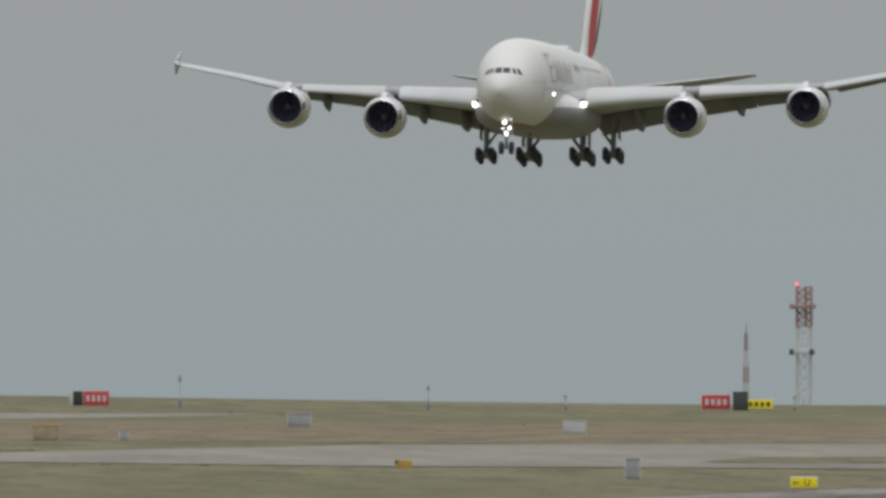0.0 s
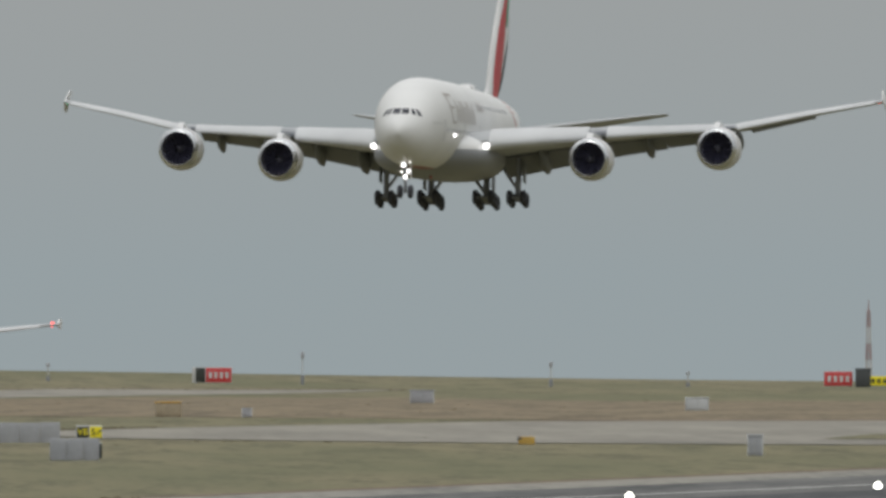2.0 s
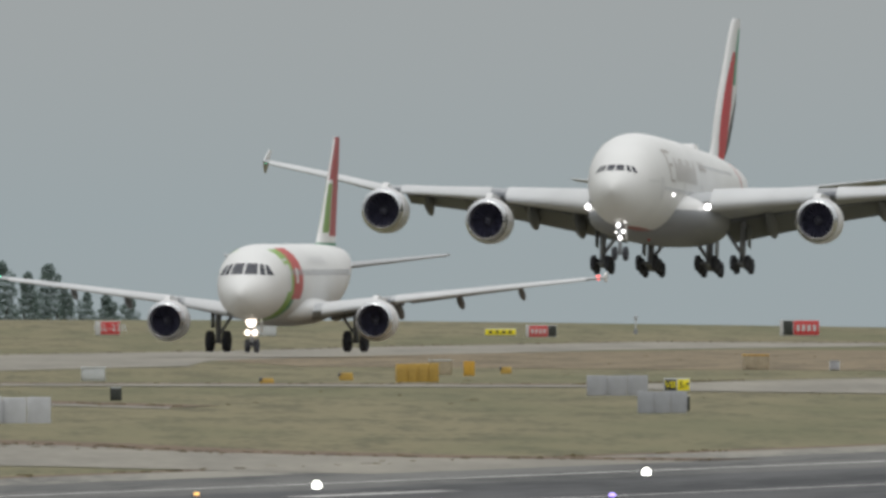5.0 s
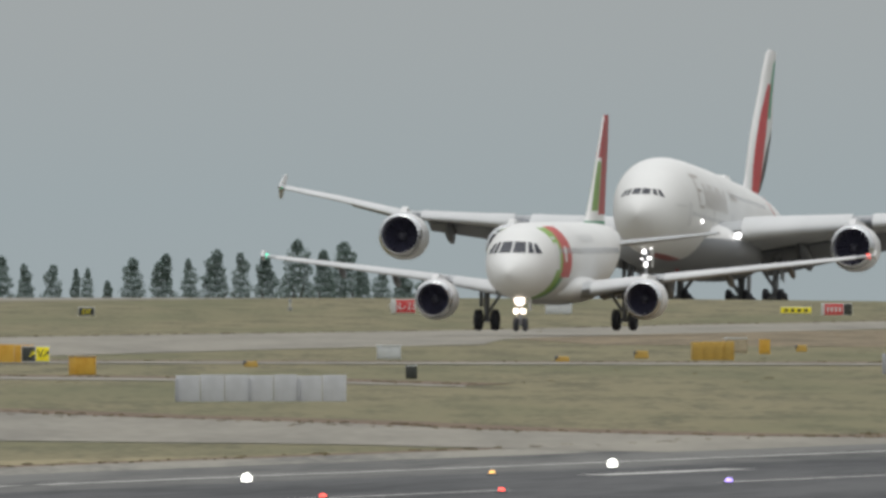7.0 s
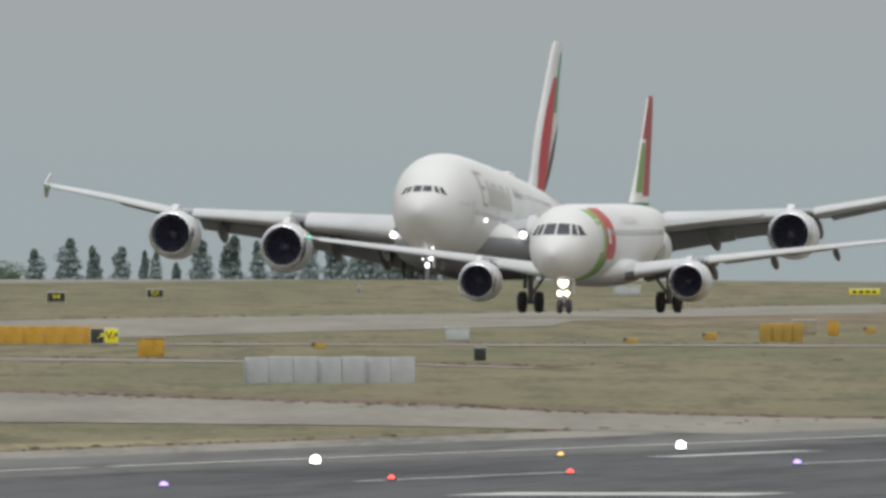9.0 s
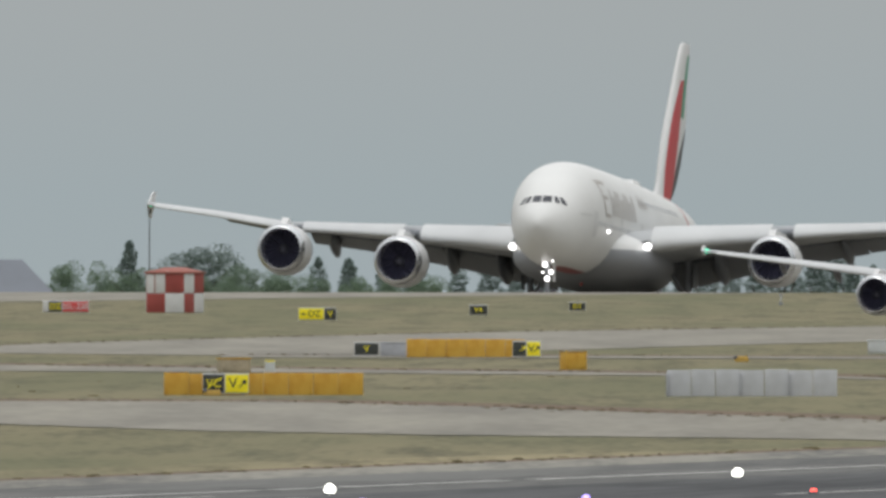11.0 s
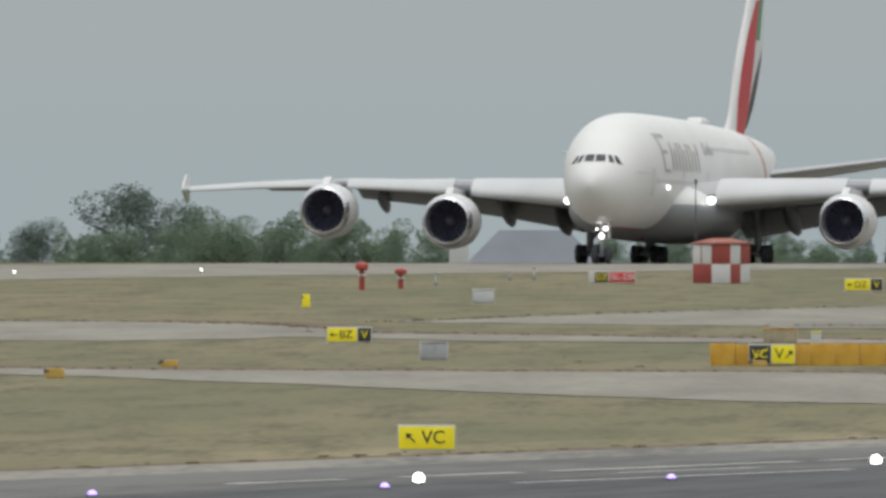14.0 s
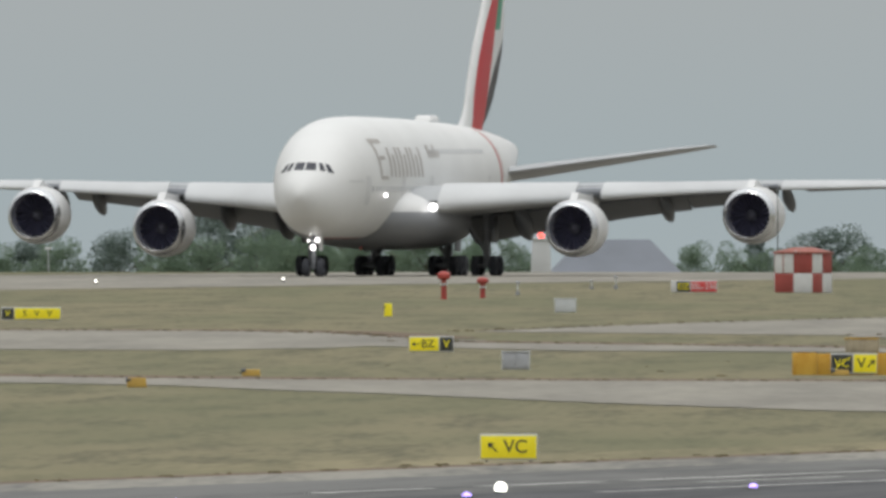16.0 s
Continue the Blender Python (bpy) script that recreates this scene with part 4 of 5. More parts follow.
barrier(-296.5, 1791.6, 1.93, 0.82, 4, MARKER_OCHRE, "ochre_barrier", "sun-faded ochre plastic barrier on the grass", "barrier", 12)


def cabinet(x, y, w, h, material, name, label, lid=None, extra=0.0, deep=0.5):
    root = thing(name, facing(x, y, extra), label, "cabinet", "field cabinets")
    part("body", box(w * 0.94, deep, h * 0.92, (0, 0, 0), 0.03), material, root)
    part("lid", box(w, deep * 1.1, h * 0.09, (0, 0, h * 0.91), 0.015), lid or material, root)
    for s in (-1, 1):
        part("door", box(w * 0.42, 0.02, h * 0.72, (s * w * 0.225, -deep / 2 - 0.012, h * 0.1), 0.006), material, root)
        part("post", box(0.05, 0.05, h * 0.95, (s * w * 0.46, -deep / 2 - 0.03, 0), 0.008), CABINET_PALE if material in (CABINET_GREY, CABINET_PALE) else material, root)


cabinet(-411.4, 2074.6, 1.20, 0.75, CABINET_PALE, "field_cabinet", "pale grey equipment box on the far grass")
cabinet(-329.9, 1769.5, 1.28, 0.66, CABINET_GREY, "field_cabinet", "grey box behind a black sign")
cabinet(-300.3, 1651.9, 1.05, 0.83, BARRIER_ORANGE, "orange_box", "faded orange box with bleached side", WEATHERED, 30)
cabinet(-309.1, 1621.8, 1.36, 0.63, WEATHERED, "bleached_box", "sun-bleached orange box behind the barriers", BARRIER_ORANGE, 25)
cabinet(-305.0, 1608.3, 0.39, 0.58, CABINET_PALE, "marker_post", "pale post with yellow patch", SIGN_YELLOW)
cabinet(-298.5, 1495.5, 1.12, 0.71, CABINET_GREY, "field_cabinet", "grey equipment box beside the taxiway")
cabinet(-281.0, 1621.8, 0.47, 0.56, SIGN_BLACK, "marker_box", "small black marker board on the grass", CABINET_PALE, deep=0.12)
cabinet(-245.5, 1547.8, 0.40, 0.60, SIGN_BLACK, "marker_box", "small black marker board beside grey barriers", CABINET_PALE, deep=0.12)
cabinet(-313.1, 1801.0, 1.14, 0.64, CABINET_PALE, "field_cabinet", "pale grey equipment box behind white barriers")
cabinet(-308.0, 1867.8, 1.05, 0.72, WEATHERED, "bleached_box", "sun-bleached box behind orange barriers", CABINET_PALE, 15)
cabinet(-304.7, 1856.2, 0.51, 0.69, BARRIER_ORANGE, "orange_marker", "bright orange marker board", deep=0.2)
cabinet(-445.1, 2626.5, 1.89, 0.68, CABINET_PALE, "field_cabinet", "pale box beyond the taxiway")
cabinet(-302.2, 1927.5, 1.24, 0.75, WEATHERED, "orange_box", "orange box with bleached side on the grass", BARRIER_ORANGE, 20)
cabinet(-297.3, 1921.1, 0.50, 0.47, CABINET_GREY, "field_cabinet", "small grey box on the grass")
cabinet(-333.3, 2218.1, 1.43, 0.76, CABINET_GREY, "field_cabinet", "grey equipment box on the far grass")
cabinet(-290.2, 2026.3, 1.25, 0.69, CABINET_PALE, "field_cabinet", "pale equipment box on the far grass")
cabinet(-222.0, 1566.4, 0.63, 0.85, CABINET_GREY, "field_cabinet", "upright grey box at the taxiway edge")
cabinet(-379.9, 2733.7, 1.10, 1.30, DARK_METAL, "field_cabinet", "dark cabinet between red and yellow signs")


def light_unit(x, y, material, lamp_mat, name, label, r=0.12, z=0.25):
    root = thing(name, facing(x, y), label, "light", name)
    part("base", box(0.34, 0.34, 0.1, (0, 0, -0.02), 0.02, taper=0.8), material, root)
    part("stem", tube((0, 0, 0.05), (0, 0, z), 0.05), material, root)
    part("lens", ball(r, (0, -0.02, z)), lamp_mat, root, "lit lens")


def low_marker(x, y, w, h, label="low yellow taxiway marker light", paint=None):
    root = thing("low_marker", facing(x, y), label, "marker", "low markers")
    part("body", box(w, 0.3, h, (0, 0, 0), 0.03, taper=0.9), paint or MARKER_OCHRE, root)
    part("lens", tube((-w * 0.55, -0.05, h * 0.75), (-w * 0.3, -0.05, h * 0.75), 0.1), DARK_METAL, root)


low_marker(-278.3, 1456.0, 0.66, 0.22), low_marker(-288.5, 1377.1, 0.70, 0.35), low_marker(-299.1, 1448.4, 0.69, 0.25), low_marker(-244.4, 1656.1, 0.71, 0.33), low_marker(-405.9, 2000.2, 0.43, 0.66, "small upright yellow marker", SIGN_YELLOW)
low_marker(-300.4, 1773.7, 0.64, 0.25), low_marker(-305.7, 1723.1, 0.62, 0.25), low_marker(-302.5, 1807.9, 0.65, 0.36), low_marker(-307.0, 1881.1, 0.54, 0.32)
for k in range(-2, 16):
    light_unit(-185.8, (948 + 60 * k) * 0.98, DARK_METAL, LAMP_EDGE, "runway_edge_light", "bright white runway edge light, lit", 0.145, 0.15)
for x, y in ((-189, 868), (-186, 892), (-183.6, 914), (-182, 941), (-179, 956), (-176, 970), (-173, 1048), (-172.5, 1075)):
    light_unit(x, y, DARK_METAL, LAMP_VIOLET, "inset_runway_light", "small violet-white inset light, lit", 0.12, 0.06)
for x, y in ((-174.5, 994), (-173.5, 1015)):
    light_unit(x, y, DARK_METAL, LAMP_RED, "inset_red_light", "small red inset runway light, lit", 0.1, 0.06)
for x, y in ((-184.45, 1077.5),):
    light_unit(x, y, DARK_METAL, LAMP_AMBER, "inset_amber_light", "small amber inset runway light, lit", 0.09, 0.08)
for k in range(8):
    y = 2157 + 60 * k
    light_unit(-530.0, y, DARK_METAL, LAMP_EDGE, "far_edge_light", "distant white runway edge light, lit", 0.07, 0.2)


def hut(x, y, w, h):
    root = thing("checkered_hut", facing(x, y, -27), "red and white checkered equipment hut with low roof", "hut")
    a, top = w * 0.73, h * 0.86
    part("wall_core", box(a, a, top, (0, 0, 0)), HUT_WHITE, root)
    pw = a / 2
    for i in range(2):
        for j in range(2):
            m = HUT_RED if (i + j) % 2 == 0 else HUT_WHITE
            at = -a / 2 + pw * (i + 0.5)
            for s in (-1, 1):
                part("wall_panel", box(pw - 0.02, 0.04, top / 2 - 0.02, (-s * at, s * (a / 2 + 0.022), j * top / 2 + 0.01), 0.006), m, root)
                part("wall_panel", box(0.04, pw - 0.02, top / 2 - 0.02, (s * (a / 2 + 0.022), s * at, j * top / 2 + 0.01), 0.006), m, root)
    part("wall_divider", box(0.06, 0.05, top / 2, (-a * 0.27, -a / 2 - 0.05, top / 2), 0.01), HUT_ROOF, root)
    bm = box(a * 1.08, a * 1.08, 0.12, (0, 0, top), 0.02)
    box(a * 1.04, a * 1.04, h - top - 0.12, (0, 0, top + 0.12), 0.0, bm, 0.35)
    part("roof", bm, HUT_ROOF, root, "low red hipped roof")
    part("ridge_strip", box(0.08, a * 0.5, 0.06, (0.15, -a * 0.3, h - 0.27), 0.015), HUT_WHITE, root)
    part("antenna", tube((-a * 0.62, -0.3, 0), (-a * 0.62, -0.3, h * 2.25), 0.05, 0.03), DARK_METAL, root, "thin dark antenna mast")
    part("antenna_head", ball(0.1, (-a * 0.62, -0.3, h * 2.25), sz=1.8), DARK_METAL, root)


hut(-464.3, 2416.8, 3.56, 2.79)


def red_pole(x, y, w, h):
    root = thing("red_light_pole", facing(x, y), "red painted stub mast with round head", "light mast", "red stub masts")
    part("shaft", tube((0, 0, 0), (0, 0, h * 0.72), w * 0.24, w * 0.2, 14), BEACON_RED, root)
    part("collar", tube((0, 0, h * 0.5), (0, 0, h * 0.58), w * 0.29, seg=14), HUT_WHITE, root)
    part("head", loft([[(r * math.cos(a * math.pi / 8), r * math.sin(a * math.pi / 8), z) for a in range(16)] for z, r in ((h * 0.7, w * 0.3), (h * 0.76, w * 0.5), (h * 0.9, w * 0.5), (h * 0.97, w * 0.36), (h, w * 0.12))]), BEACON_RED, root)


red_pole(-459.4, 2280.2, 0.76, 1.64), red_pole(-461.1, 2300.2, 0.70, 1.23)


def post(x, y, h, label="thin dark marker post with small lamp"):
    root = thing("marker_post", facing(x, y), label, "post", "marker posts")
    part("base", box(0.26, 0.2, h * 0.3, (0, 0, 0), 0.02), STEEL, root)
    part("shaft", box(0.09, 0.09, h * 0.5, (0, 0, h * 0.35), 0.01), CABINET_PALE, root)
    part("head", box(0.24, 0.2, h * 0.2, (0, 0, h * 0.8), 0.03), CABINET_GREY, root)


for x, y, w, h in ((-418.3, 2728.1, 0.47, 2.26), (-401.3, 2730.7, 0.39, 1.70), (-435.7, 2725.4, 0.47, 1.26), (-480.1, 2437.2, 0.53, 0.84), (-467.3, 2341.8, 0.34, 0.84), (-481.2, 2434.9, 0.35, 0.56), (-391.9, 2732.0, 0.31, 1.07), (-377.0, 2740.0, 0.5, 1.0), (-462.1, 2619.6, 0.23, 0.75)):
    post(x, y, h)


# ---- distance: masts, tower, shed, trees ----
def lattice(z0, z1, w0, w1, r, bay):
    """Square lattice between two heights: four legs, rungs and crossed braces."""
    bm = bmesh.new()
    n = max(1, round((z1 - z0) / bay))

    def corner(i, k):
        w = (w0 + (w1 - w0) * k / n) / 2
        return ((-w, -w), (w, -w), (w, w), (-w, w))[i % 4] + (z0 + (z1 - z0) * k / n,)
    for i in range(4):
        tube(corner(i, 0), corner(i, n), r, seg=5, bm=bm)
        for k in range(n):
            tube(corner(i, k), corner(i + 1, k), r * 0.6, seg=4, bm=bm)
            tube(corner(i, k), corner(i + 1, k + 1), r * 0.5, seg=4, bm=bm)
            tube(corner(i + 1, k), corner(i, k + 1), r * 0.5, seg=4, bm=bm)
    return bm


def radar_mast(x, y, top):
    z0 = height(x, y)
    root = thing("radar_mast", pose(x, y, z0), "tall red and white lattice mast with two decks", "mast")
    neck = 3.7 - z0
    for i in range(4):
        part("mast_section", lattice(neck * i / 4, neck * (i + 1) / 4, 1.5, 1.5, 0.06, 1.3), MAST_WHITE, root, "pale lattice section")
    part("mast_head", lattice(neck, top - z0, 1.6, 1.6, 0.085, 0.75), MAST, root, "dull red lattice upper section")
    part("ladder", box(0.35, 0.1, top - 3.7, (0.28, -0.7, neck), 0.02), MAST, root)
    for z, dw, body in ((5.75, 2.6, MAST), (0.6, 2.6, MAST_WHITE)):
        part("deck", box(dw, dw, 0.5, (-0.1, 0, z - z0), 0.08), body, root, "platform with antennas")
        for s in (-1, 1):
            part("antenna", box(0.5, 0.4, 0.62, (s * dw * 0.44 - 0.1, -1.2, z - z0 - 0.06), 0.06), MAST if body is MAST else DARK_METAL, root)
    part("lamp", ball(0.16, (-0.75, -0.7, top - z0 + 0.2)), LAMP_RED, root, "red obstruction lamp")


def thin_mast(x, y, top):
    z0 = height(x, y)
    root = thing("slender_mast", pose(x, y, z0), "slender red and white lattice mast on the skyline", "mast")
    n, tall = 8, top - z0 - 1.2
    for i in range(n):
        w0, w1 = 1.0 - 0.09 * i, 1.0 - 0.09 * (i + 1)
        part("mast_section", lattice(tall * i / n, tall * (i + 1) / n, w0, w1, 0.06, 0.7), MAST if i % 2 else MAST_WHITE, root)
    part("tip", tube((0, 0, tall - 0.1), (0, 0, tall + 1.2), 0.1, 0.04, 8), MAST, root)


radar_mast(-612.3, 4458.1, 8.3)
thin_mast(-618.8, 4457.3, 4.1)


def tower(x, y, top, w):
    z0 = height(x, y)
    root = thing("white_tower", pose(x, y, z0, 0, 0, 11), "plain white tower with red lamp on top", "tower")
    part("shaft", box(w, w, top - z0, (0, 0, 0), 0.05, taper=0.8), TOWER_WHITE, root)
    part("cap", box(w * 0.9, w * 0.9, 0.2, (0, 0, top - z0), 0.03), CABINET_PALE, root)
    part("lamp", ball(0.28, (0, 0, top - z0 + 0.35)), LAMP_RED, root, "red obstruction lamp")


tower(-663.4, 3334.7, 2.02, 1.9)


def shed(x, y, top, w):
    z0 = height(x, y)
    root = thing("hangar_shed", pose(x, y, z0, 0, 0, 12), "long grey metal shed beyond the runway", "building")
    eave, rise = (top - z0) * 0.45, top - z0
    part("wall", box(w, 9, eave, (0, 0, 0), 0.02), CLADDING, root)
    bm = bmesh.new()
    low = [bm.verts.new((x, y, eave - 0.05)) for x, y in ((-w / 2 - 0.4, -5), (w / 2 + 0.4, -5), (w / 2 + 0.4, 5), (-w / 2 - 0.4, 5))]
    peak = [bm.verts.new((x, 0, rise)) for x in (-w / 2 + 2.6, w / 2 - 2.6)]
    for f in ((0, 1, 5, 4), (1, 2, 5), (2, 3, 4, 5), (3, 0, 4), (3, 2, 1, 0)):
        bm.faces.new([(low + peak)[i] for i in f])
    part("roof", bm, ROOF_GREY, root, "hipped dull grey roof", smooth=0)
    for i in range(5):
        part("wall_rib", box(0.12, 0.06, eave, (w * (i / 5 - 0.4), -4.55, 0)), CLADDING, root)


def lamp_post(x, y, top):
    z0 = height(x, y)
    root = thing("lamp_post", pose(x, y, z0, 0, 0, 12), "slim grey lamp post before the trees", "lamp post")
    part("pole", tube((0, 0, 0), (0, 0, top - z0 - 0.1), 0.07, 0.05, 8), CABINET_GREY, root)
    part("head", box(0.6, 0.3, 0.16, (0, 0, top - z0 - 0.12), 0.04), HUT_WHITE, root, "pale lamp head")


lamp_post(-699.0, 3300.0, 1.4)
shed(-676.5, 3434.0, 1.90, 11.3)


def leaf_cloud(bm, c, rx, ry, rz, n, size, rng):
    for _ in range(n):
        d = Vector((rng.gauss(0, 1), rng.gauss(0, 1), rng.gauss(0, 1))).normalized()
        k = rng.uniform(0.35, 1.0) ** 0.5 * rng.choice((1, 1, 1, 1.07))
        p = Vector((c[0] + d.x * rx * k, c[1] + d.y * ry * k, c[2] + d.z * rz * k))
        a, b = Vector((rng.gauss(0, 1), rng.gauss(0, 1), rng.gauss(0, 0.7))).normalized(), Vector((rng.gauss(0, 1), rng.gauss(0, 1), rng.gauss(0, 1))).normalized()
        b = (b - a * a.dot(b)).normalized()
        s = size * rng.uniform(0.6, 1.3)
        v = [bm.verts.new(p + a * s * i + b * s * 0.7 * j) for i, j in ((-1, -0.4), (0, -1), (1, 0.1), (0.1, 1))]
        bm.faces.new(v)


def tree(name, label, kind, h, w, seed, leaves, dense=1.0):
    """A tree of that height and crown width, with its base at the origin."""
    rng = random.Random(seed)
    root = thing(name, pose(0, 0, 0), label, "tree", name + " belt")
    bm = tube((0, 0, -0.3), (0, 0, h * 0.55), 0.022 * h, 0.009 * h, 8)
    for i in range(7):
        a, z = rng.uniform(0, 6.28), h * rng.uniform(0.2, 0.55)
        reach = w * 0.38
        tube((0, 0, z), (reach * math.cos(a), reach * math.sin(a), z + h * 0.2), 0.009 * h, 0.003 * h, 6, bm)
    part("trunk", bm, BARK, root)
    # Fine sparse leaves stand in for haze: sky shows through the crown.
    bm = bmesh.new()
    if kind == "poplar":
        n = 15
        for i in range(n):
            k = i / (n - 1)
            prof = math.sqrt(max(0.0, 1 - (abs(k - 0.45) / 0.58) ** 2.6))
            r = w / 2 * max(0.16, prof) * rng.uniform(0.8, 1.12)
            leaf_cloud(bm, (rng.uniform(-0.1, 0.1) * w, rng.uniform(-0.1, 0.1) * w, h * (0.12 + 0.86 * k)), r, r, h * 0.06, int(430 * dense), 0.0084 * h * rng.uniform(0.8, 1.1), rng)
    else:
        for i in range(22):
            a, k = rng.uniform(0, 6.28), rng.uniform(0, 1)
            z = h * rng.uniform(0.3, 0.88)
            spread = w * 0.36 * math.sqrt(max(0.05, 1 - ((z / h - 0.45) / 0.5) ** 2)) * math.sqrt(k)
            r = w * rng.uniform(0.11, 0.19)
            leaf_cloud(bm, (spread * math.cos(a), spread * math.sin(a), z), r, r, r * 0.8, int(420 * dense), 0.0098 * h, rng)
        leaf_cloud(bm, (0, 0, h * 0.5), w * 0.36, w * 0.36, h * 0.3, int(2200 * dense), 0.0105 * h, rng)
    part("crown", bm, leaves, root, smooth=0)
    return root


def stand(models, spots):
    """Copies of the model trees at x, y, height, width."""
    for i, (x, y, h, w) in enumerate(spots):
        ob, h0, w0 = models[i % len(models)]
        if i < len(models):
            copy = ob
        else:
            copy = copy_thing(ob, pose(0, 0, 0))
        s = Matrix.Diagonal((w / w0, w / w0, h / h0, 1))
        copy.matrix_basis = pose(x, y, height(x, y) - 0.1, 0, 0, i * 67) @ s


POPLARS = [(tree("poplar_tree", "tall narrow poplar with haze-blue leaves in a distant row", "poplar", 14, 2.8, 11 + i, LEAF_HAZE_BLUE), 14, 2.8) for i in range(4)]
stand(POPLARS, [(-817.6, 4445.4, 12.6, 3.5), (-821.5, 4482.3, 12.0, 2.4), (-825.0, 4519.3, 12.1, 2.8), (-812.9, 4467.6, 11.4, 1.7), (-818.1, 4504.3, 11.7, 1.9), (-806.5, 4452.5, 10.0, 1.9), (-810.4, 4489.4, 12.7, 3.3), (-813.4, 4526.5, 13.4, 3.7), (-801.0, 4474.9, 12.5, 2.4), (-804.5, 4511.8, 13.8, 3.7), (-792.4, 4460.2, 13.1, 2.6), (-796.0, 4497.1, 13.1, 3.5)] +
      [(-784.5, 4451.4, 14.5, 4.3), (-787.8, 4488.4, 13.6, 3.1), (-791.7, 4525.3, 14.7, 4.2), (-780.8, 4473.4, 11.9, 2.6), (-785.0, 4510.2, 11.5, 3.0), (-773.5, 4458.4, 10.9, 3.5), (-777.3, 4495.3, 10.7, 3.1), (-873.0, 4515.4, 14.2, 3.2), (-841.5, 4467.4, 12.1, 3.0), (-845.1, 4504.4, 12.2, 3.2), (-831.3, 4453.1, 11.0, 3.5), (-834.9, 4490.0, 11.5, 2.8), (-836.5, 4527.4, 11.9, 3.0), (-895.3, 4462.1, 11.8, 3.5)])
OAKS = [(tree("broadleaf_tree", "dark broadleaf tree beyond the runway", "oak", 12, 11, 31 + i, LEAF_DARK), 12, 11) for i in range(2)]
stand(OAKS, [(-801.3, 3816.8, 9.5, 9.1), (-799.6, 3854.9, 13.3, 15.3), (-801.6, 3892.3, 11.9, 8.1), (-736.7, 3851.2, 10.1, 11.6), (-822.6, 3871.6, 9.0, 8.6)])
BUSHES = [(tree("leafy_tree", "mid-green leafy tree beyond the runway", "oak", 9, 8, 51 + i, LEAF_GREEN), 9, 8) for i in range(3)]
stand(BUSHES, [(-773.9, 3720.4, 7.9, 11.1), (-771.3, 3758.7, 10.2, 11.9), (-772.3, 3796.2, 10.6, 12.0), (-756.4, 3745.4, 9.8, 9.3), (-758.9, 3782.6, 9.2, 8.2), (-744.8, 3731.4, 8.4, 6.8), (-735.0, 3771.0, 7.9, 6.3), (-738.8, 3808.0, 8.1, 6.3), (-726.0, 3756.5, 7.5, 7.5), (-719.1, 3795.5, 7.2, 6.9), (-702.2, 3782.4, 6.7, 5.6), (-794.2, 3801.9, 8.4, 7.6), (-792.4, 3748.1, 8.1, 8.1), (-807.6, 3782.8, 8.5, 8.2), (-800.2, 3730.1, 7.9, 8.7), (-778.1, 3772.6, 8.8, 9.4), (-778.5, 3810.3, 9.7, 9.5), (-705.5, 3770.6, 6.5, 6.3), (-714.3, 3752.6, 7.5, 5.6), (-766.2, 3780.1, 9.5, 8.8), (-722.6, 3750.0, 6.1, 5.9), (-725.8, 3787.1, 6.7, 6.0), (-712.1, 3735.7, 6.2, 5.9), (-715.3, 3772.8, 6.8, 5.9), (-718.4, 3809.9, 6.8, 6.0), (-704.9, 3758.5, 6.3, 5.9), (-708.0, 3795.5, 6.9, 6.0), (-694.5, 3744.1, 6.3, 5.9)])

# ---- ragged grass along the paved edges ----
bm = bmesh.new()
rng = random.Random(5)


def tufts(edge, n, spread, tall):
    for _ in range(n):
        i = rng.randrange(len(edge) - 1)
        p = Vector(edge[i]).lerp(Vector(edge[i + 1]), rng.random())
        x, y = p.x - abs(rng.gauss(0, spread)), p.y + rng.gauss(0, 1.0)
        z, s, h = height(x, y), rng.uniform(0.08, 0.34), tall * rng.uniform(0.2, 0.7)
        for k in range(3):
            a = rng.uniform(0, 3.14)
            dx, dy = s * math.cos(a), s * math.sin(a) * 0.6
            v = [bm.verts.new(q) for q in ((x - dx, y - dy, z - 0.02), (x + dx, y + dy, z - 0.02), (x + dx * 0.5, y + dy * 0.5, z + h), (x - dx * 0.3, y - dy * 0.3, z + h * 0.8))]
            bm.faces.new(v)


tufts([(x, y + 4) for x, y in EXIT_FAR], 420, 1.6, 0.10)
tufts([(-203.6, 800), (-203.6, 1300)], 220, 1.0, 0.09)
tufts([(x, y + 4) for x, y in TAXI_FAR], 420, 1.0, 0.10)
tufts([(x, y + 4) for x, y in ARM_FAR[1:]], 160, 1.0, 0.10)
tufts([(x, y + 5) for x, y in BACK_FAR], 260, 1.2, 0.11)
tufts([(x, y + 5) for x, y in SIDE_FAR[:3]], 220, 1.2, 0.11)
tufts([(-300, 1300), (-250, 1700), (-330, 2300)], 140, 25.0, 0.07)
tagged(part("grass_tufts", bm, TUFT, smooth=0), "ragged dry grass tufts along the paved edges", "grass", kind="stuff")


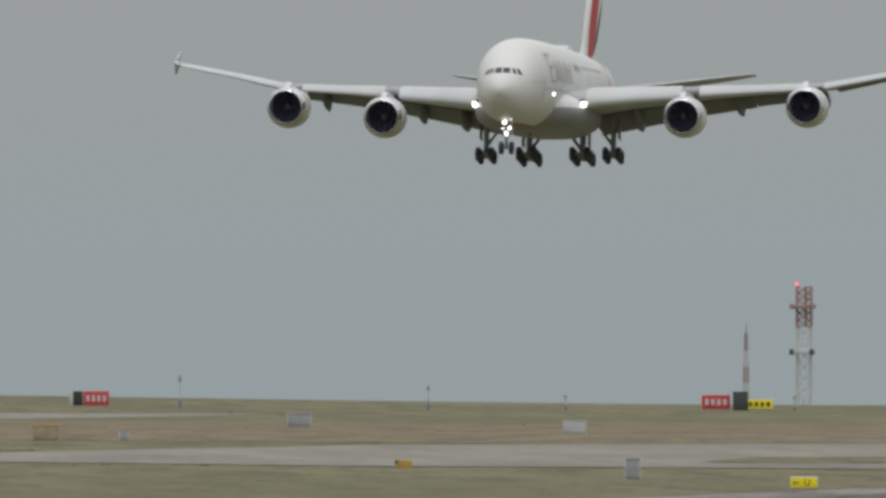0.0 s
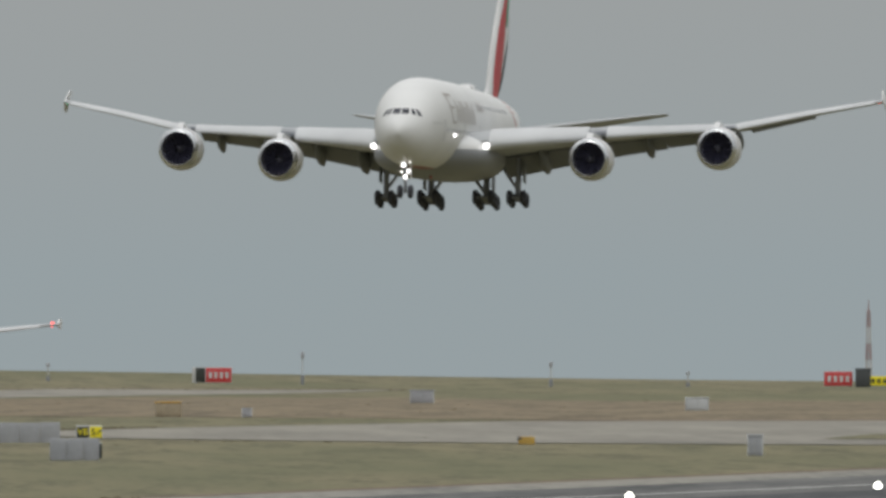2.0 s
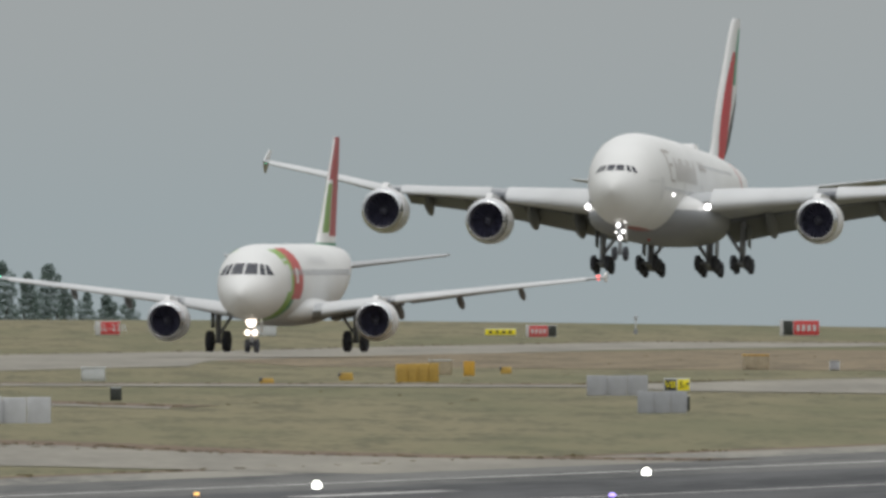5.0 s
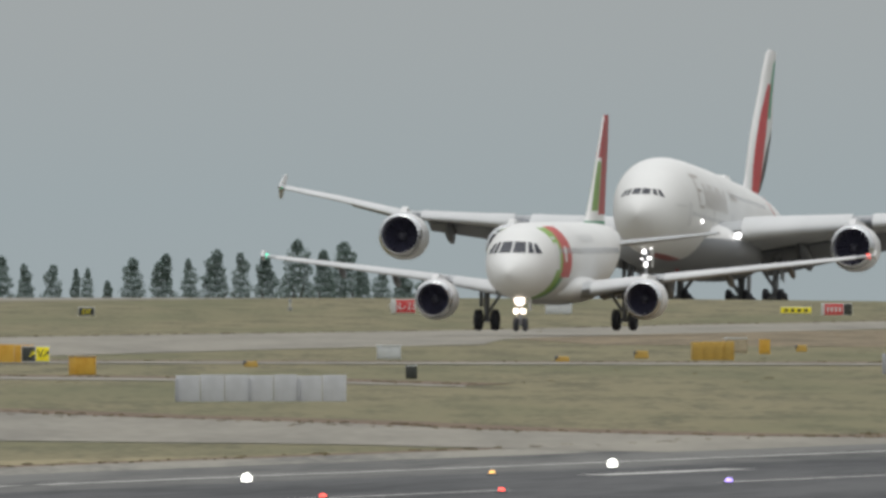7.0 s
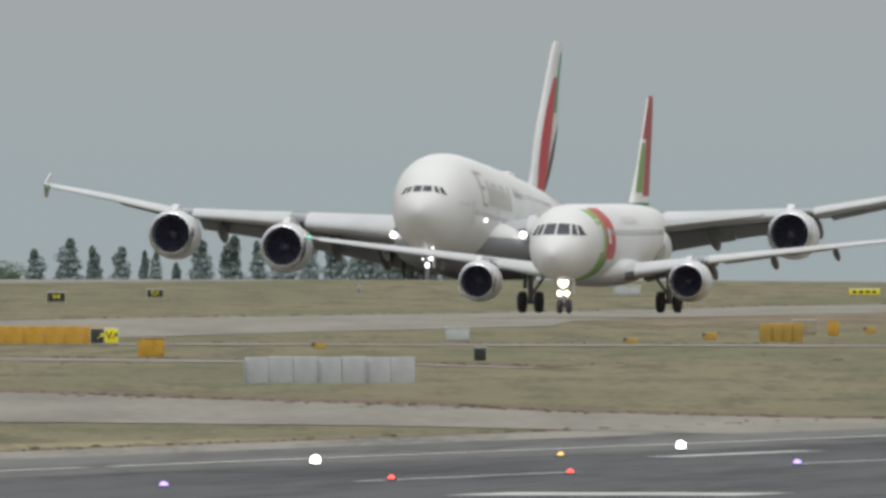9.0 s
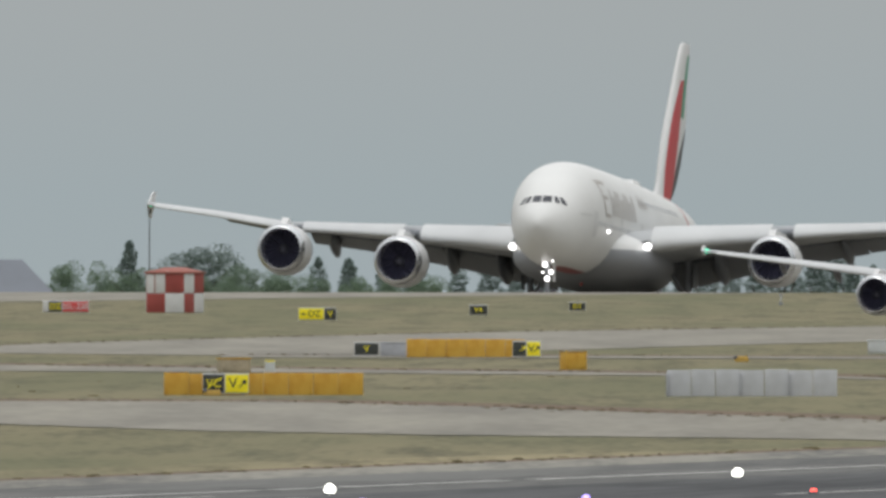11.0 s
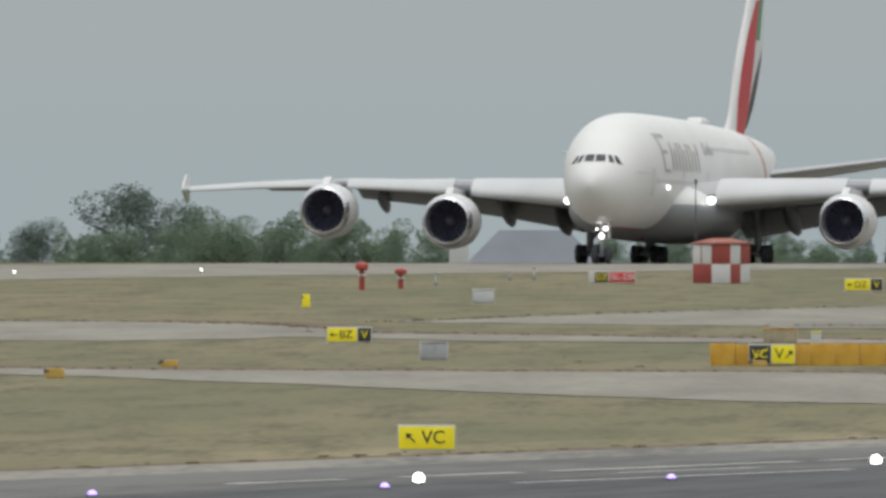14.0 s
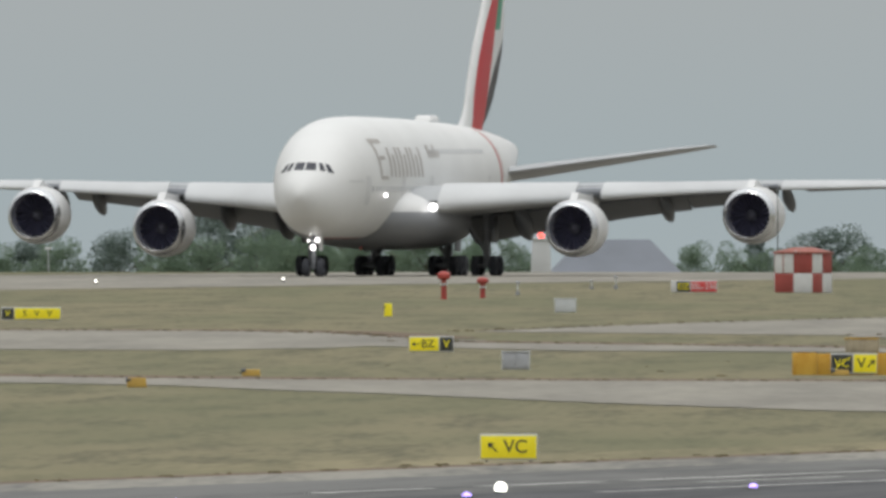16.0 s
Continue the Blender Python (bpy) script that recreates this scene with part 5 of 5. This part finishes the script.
# ---- what moves ----
BIG_PATH = [(0.0, 3869.15, 20.8, 1.4),
            (0.5, 3833.0, 19.26, 1.38),
            (1.0, 3796.56, 17.52, 1.36),
            (1.5, 3759.89, 15.719, 1.35),
            (2.0, 3723.08, 14.006, 1.37),
            (2.5, 3686.17, 12.336, 1.38),
            (3.0, 3649.24, 10.404, 1.4),
            (5.5, 3465.77, 2.126, 2.4),
            (6.0, 3429.58, 0.739, 2.7),
            (6.5, 3393.63, -0.343, 3.0),
            (7.0, 3357.92, -1.014, 3.25),
            (7.5, 3322.48, -1.66, 3.3),
            (8.0, 3287.33, -2.247, 3.26),
            (8.2, 3273.34, -2.375, 3.25),
            (10.3, 3128.97, -2.127, 3.3),
            (10.5, 3115.44, -2.099, 3.3),
            (11.0, 3081.76, -2.007, 3.1),
            (11.5, 3048.26, -1.562, 2.35),
            (12.0, 3014.89, -1.071, 1.85),
            (12.5, 2981.61, -0.885, 1.5),
            (13.0, 2948.37, -0.532, 1.33),
            (13.5, 2915.13, -0.053, 1.14),
            (14.0, 2881.83, -0.003, 0.91),
            (14.5, 2848.41, 0.127, 0.67),
            (15.0, 2814.81, 0.31, 0.43),
            (15.5, 2780.95, 0.268, 0.17),
            (16.0, 2746.76, 0.503, 0.0)]


def motions():
    """Touchdown of the large airliner, roll of the small one; wings sink and gear takes the load as the wheels meet the runway."""
    crab = ((0, -0.5), (5.5, -0.5), (7, -0.42), (8.2, -0.15), (10.3, 0.2), (11, 0.3), (12.5, 0.42), (13, 0.38), (13.5, 0.15), (14, 0.02), (14.5, -0.15), (15, -0.33), (15.5, -0.6), (16, -0.95))
    side = ((0, 0.25), (7, 0.25), (8.2, 0.1), (10.5, -0.1), (13.5, -0.1), (16, 0.0))
    walk(B, [(t, pose(-557.2 + glide(t, side) - 29.2 * math.sin(radians(glide(t, crab))), y, z, -p, 0, glide(t, crab))) for t, y, z, p in BIG_PATH])
    inner = ((0, 1.7), (5.5, 1.9), (6.5, 2.7), (7.5, 3.4), (8.2, 3.4), (10.3, 2.9), (11, 2.6), (11.5, 2.0), (12, 1.0), (12.5, 0.35), (13, 0.1), (13.5, 0.0), (16, 0.0))
    tips = ((0, 10.6), (1.5, 11.2), (5.5, 11.3), (6.5, 10.8), (7.5, 10.3), (8.2, 10.2), (10.3, 8.6), (11, 7.8), (11.5, 6.2), (12, 3.1), (12.5, 1.0), (13, -0.4), (13.5, -1.0), (14, -0.7), (14.5, 0.3), (15, 0.9), (16, 0.9))
    for wing, sx, base in big["wings"]:
        walk(wing, [(t, pose(*base, 0, -sx * a, 0)) for t, a in inner])
    for outer, sx, pivot in big["outer"]:
        walk(outer, [(t, pose(*pivot, 0, -sx * a, 0)) for t, a in tips])
    main = ((0, 0.5), (7.4, 0.5), (8.2, 0.3), (9, 0.2), (10.5, 0.15), (11, 0.1), (11.5, -0.05), (12, -0.1), (12.5, -0.33), (13, -0.45), (13.5, -0.36), (14, -0.38), (14.5, -0.28), (15, -0.15), (15.5, -0.14), (16, 0.0))
    nose = ((0, 0.45), (12, 0.45), (13.5, 0.1), (14, 0.0), (16, 0.0))
    for i, (g, at) in enumerate(big["gears"]):
        walk(g, [(t, pose(at[0], at[1], -d, (-9 if i else 0) * max(0.0, d) / 0.55, 0, 0)) for t, d in (main if i else nose)])
    walk(S, [(t, pose(-362.0, y, 0.5, 0, 0, 0)) for t, y in ((0, 2168.0), (3, 2153.5), (5.5, 2141.7), (8.2, 2130.4), (10.5, 2121.5), (13, 2112.0), (16, 2101.0))])


motions()
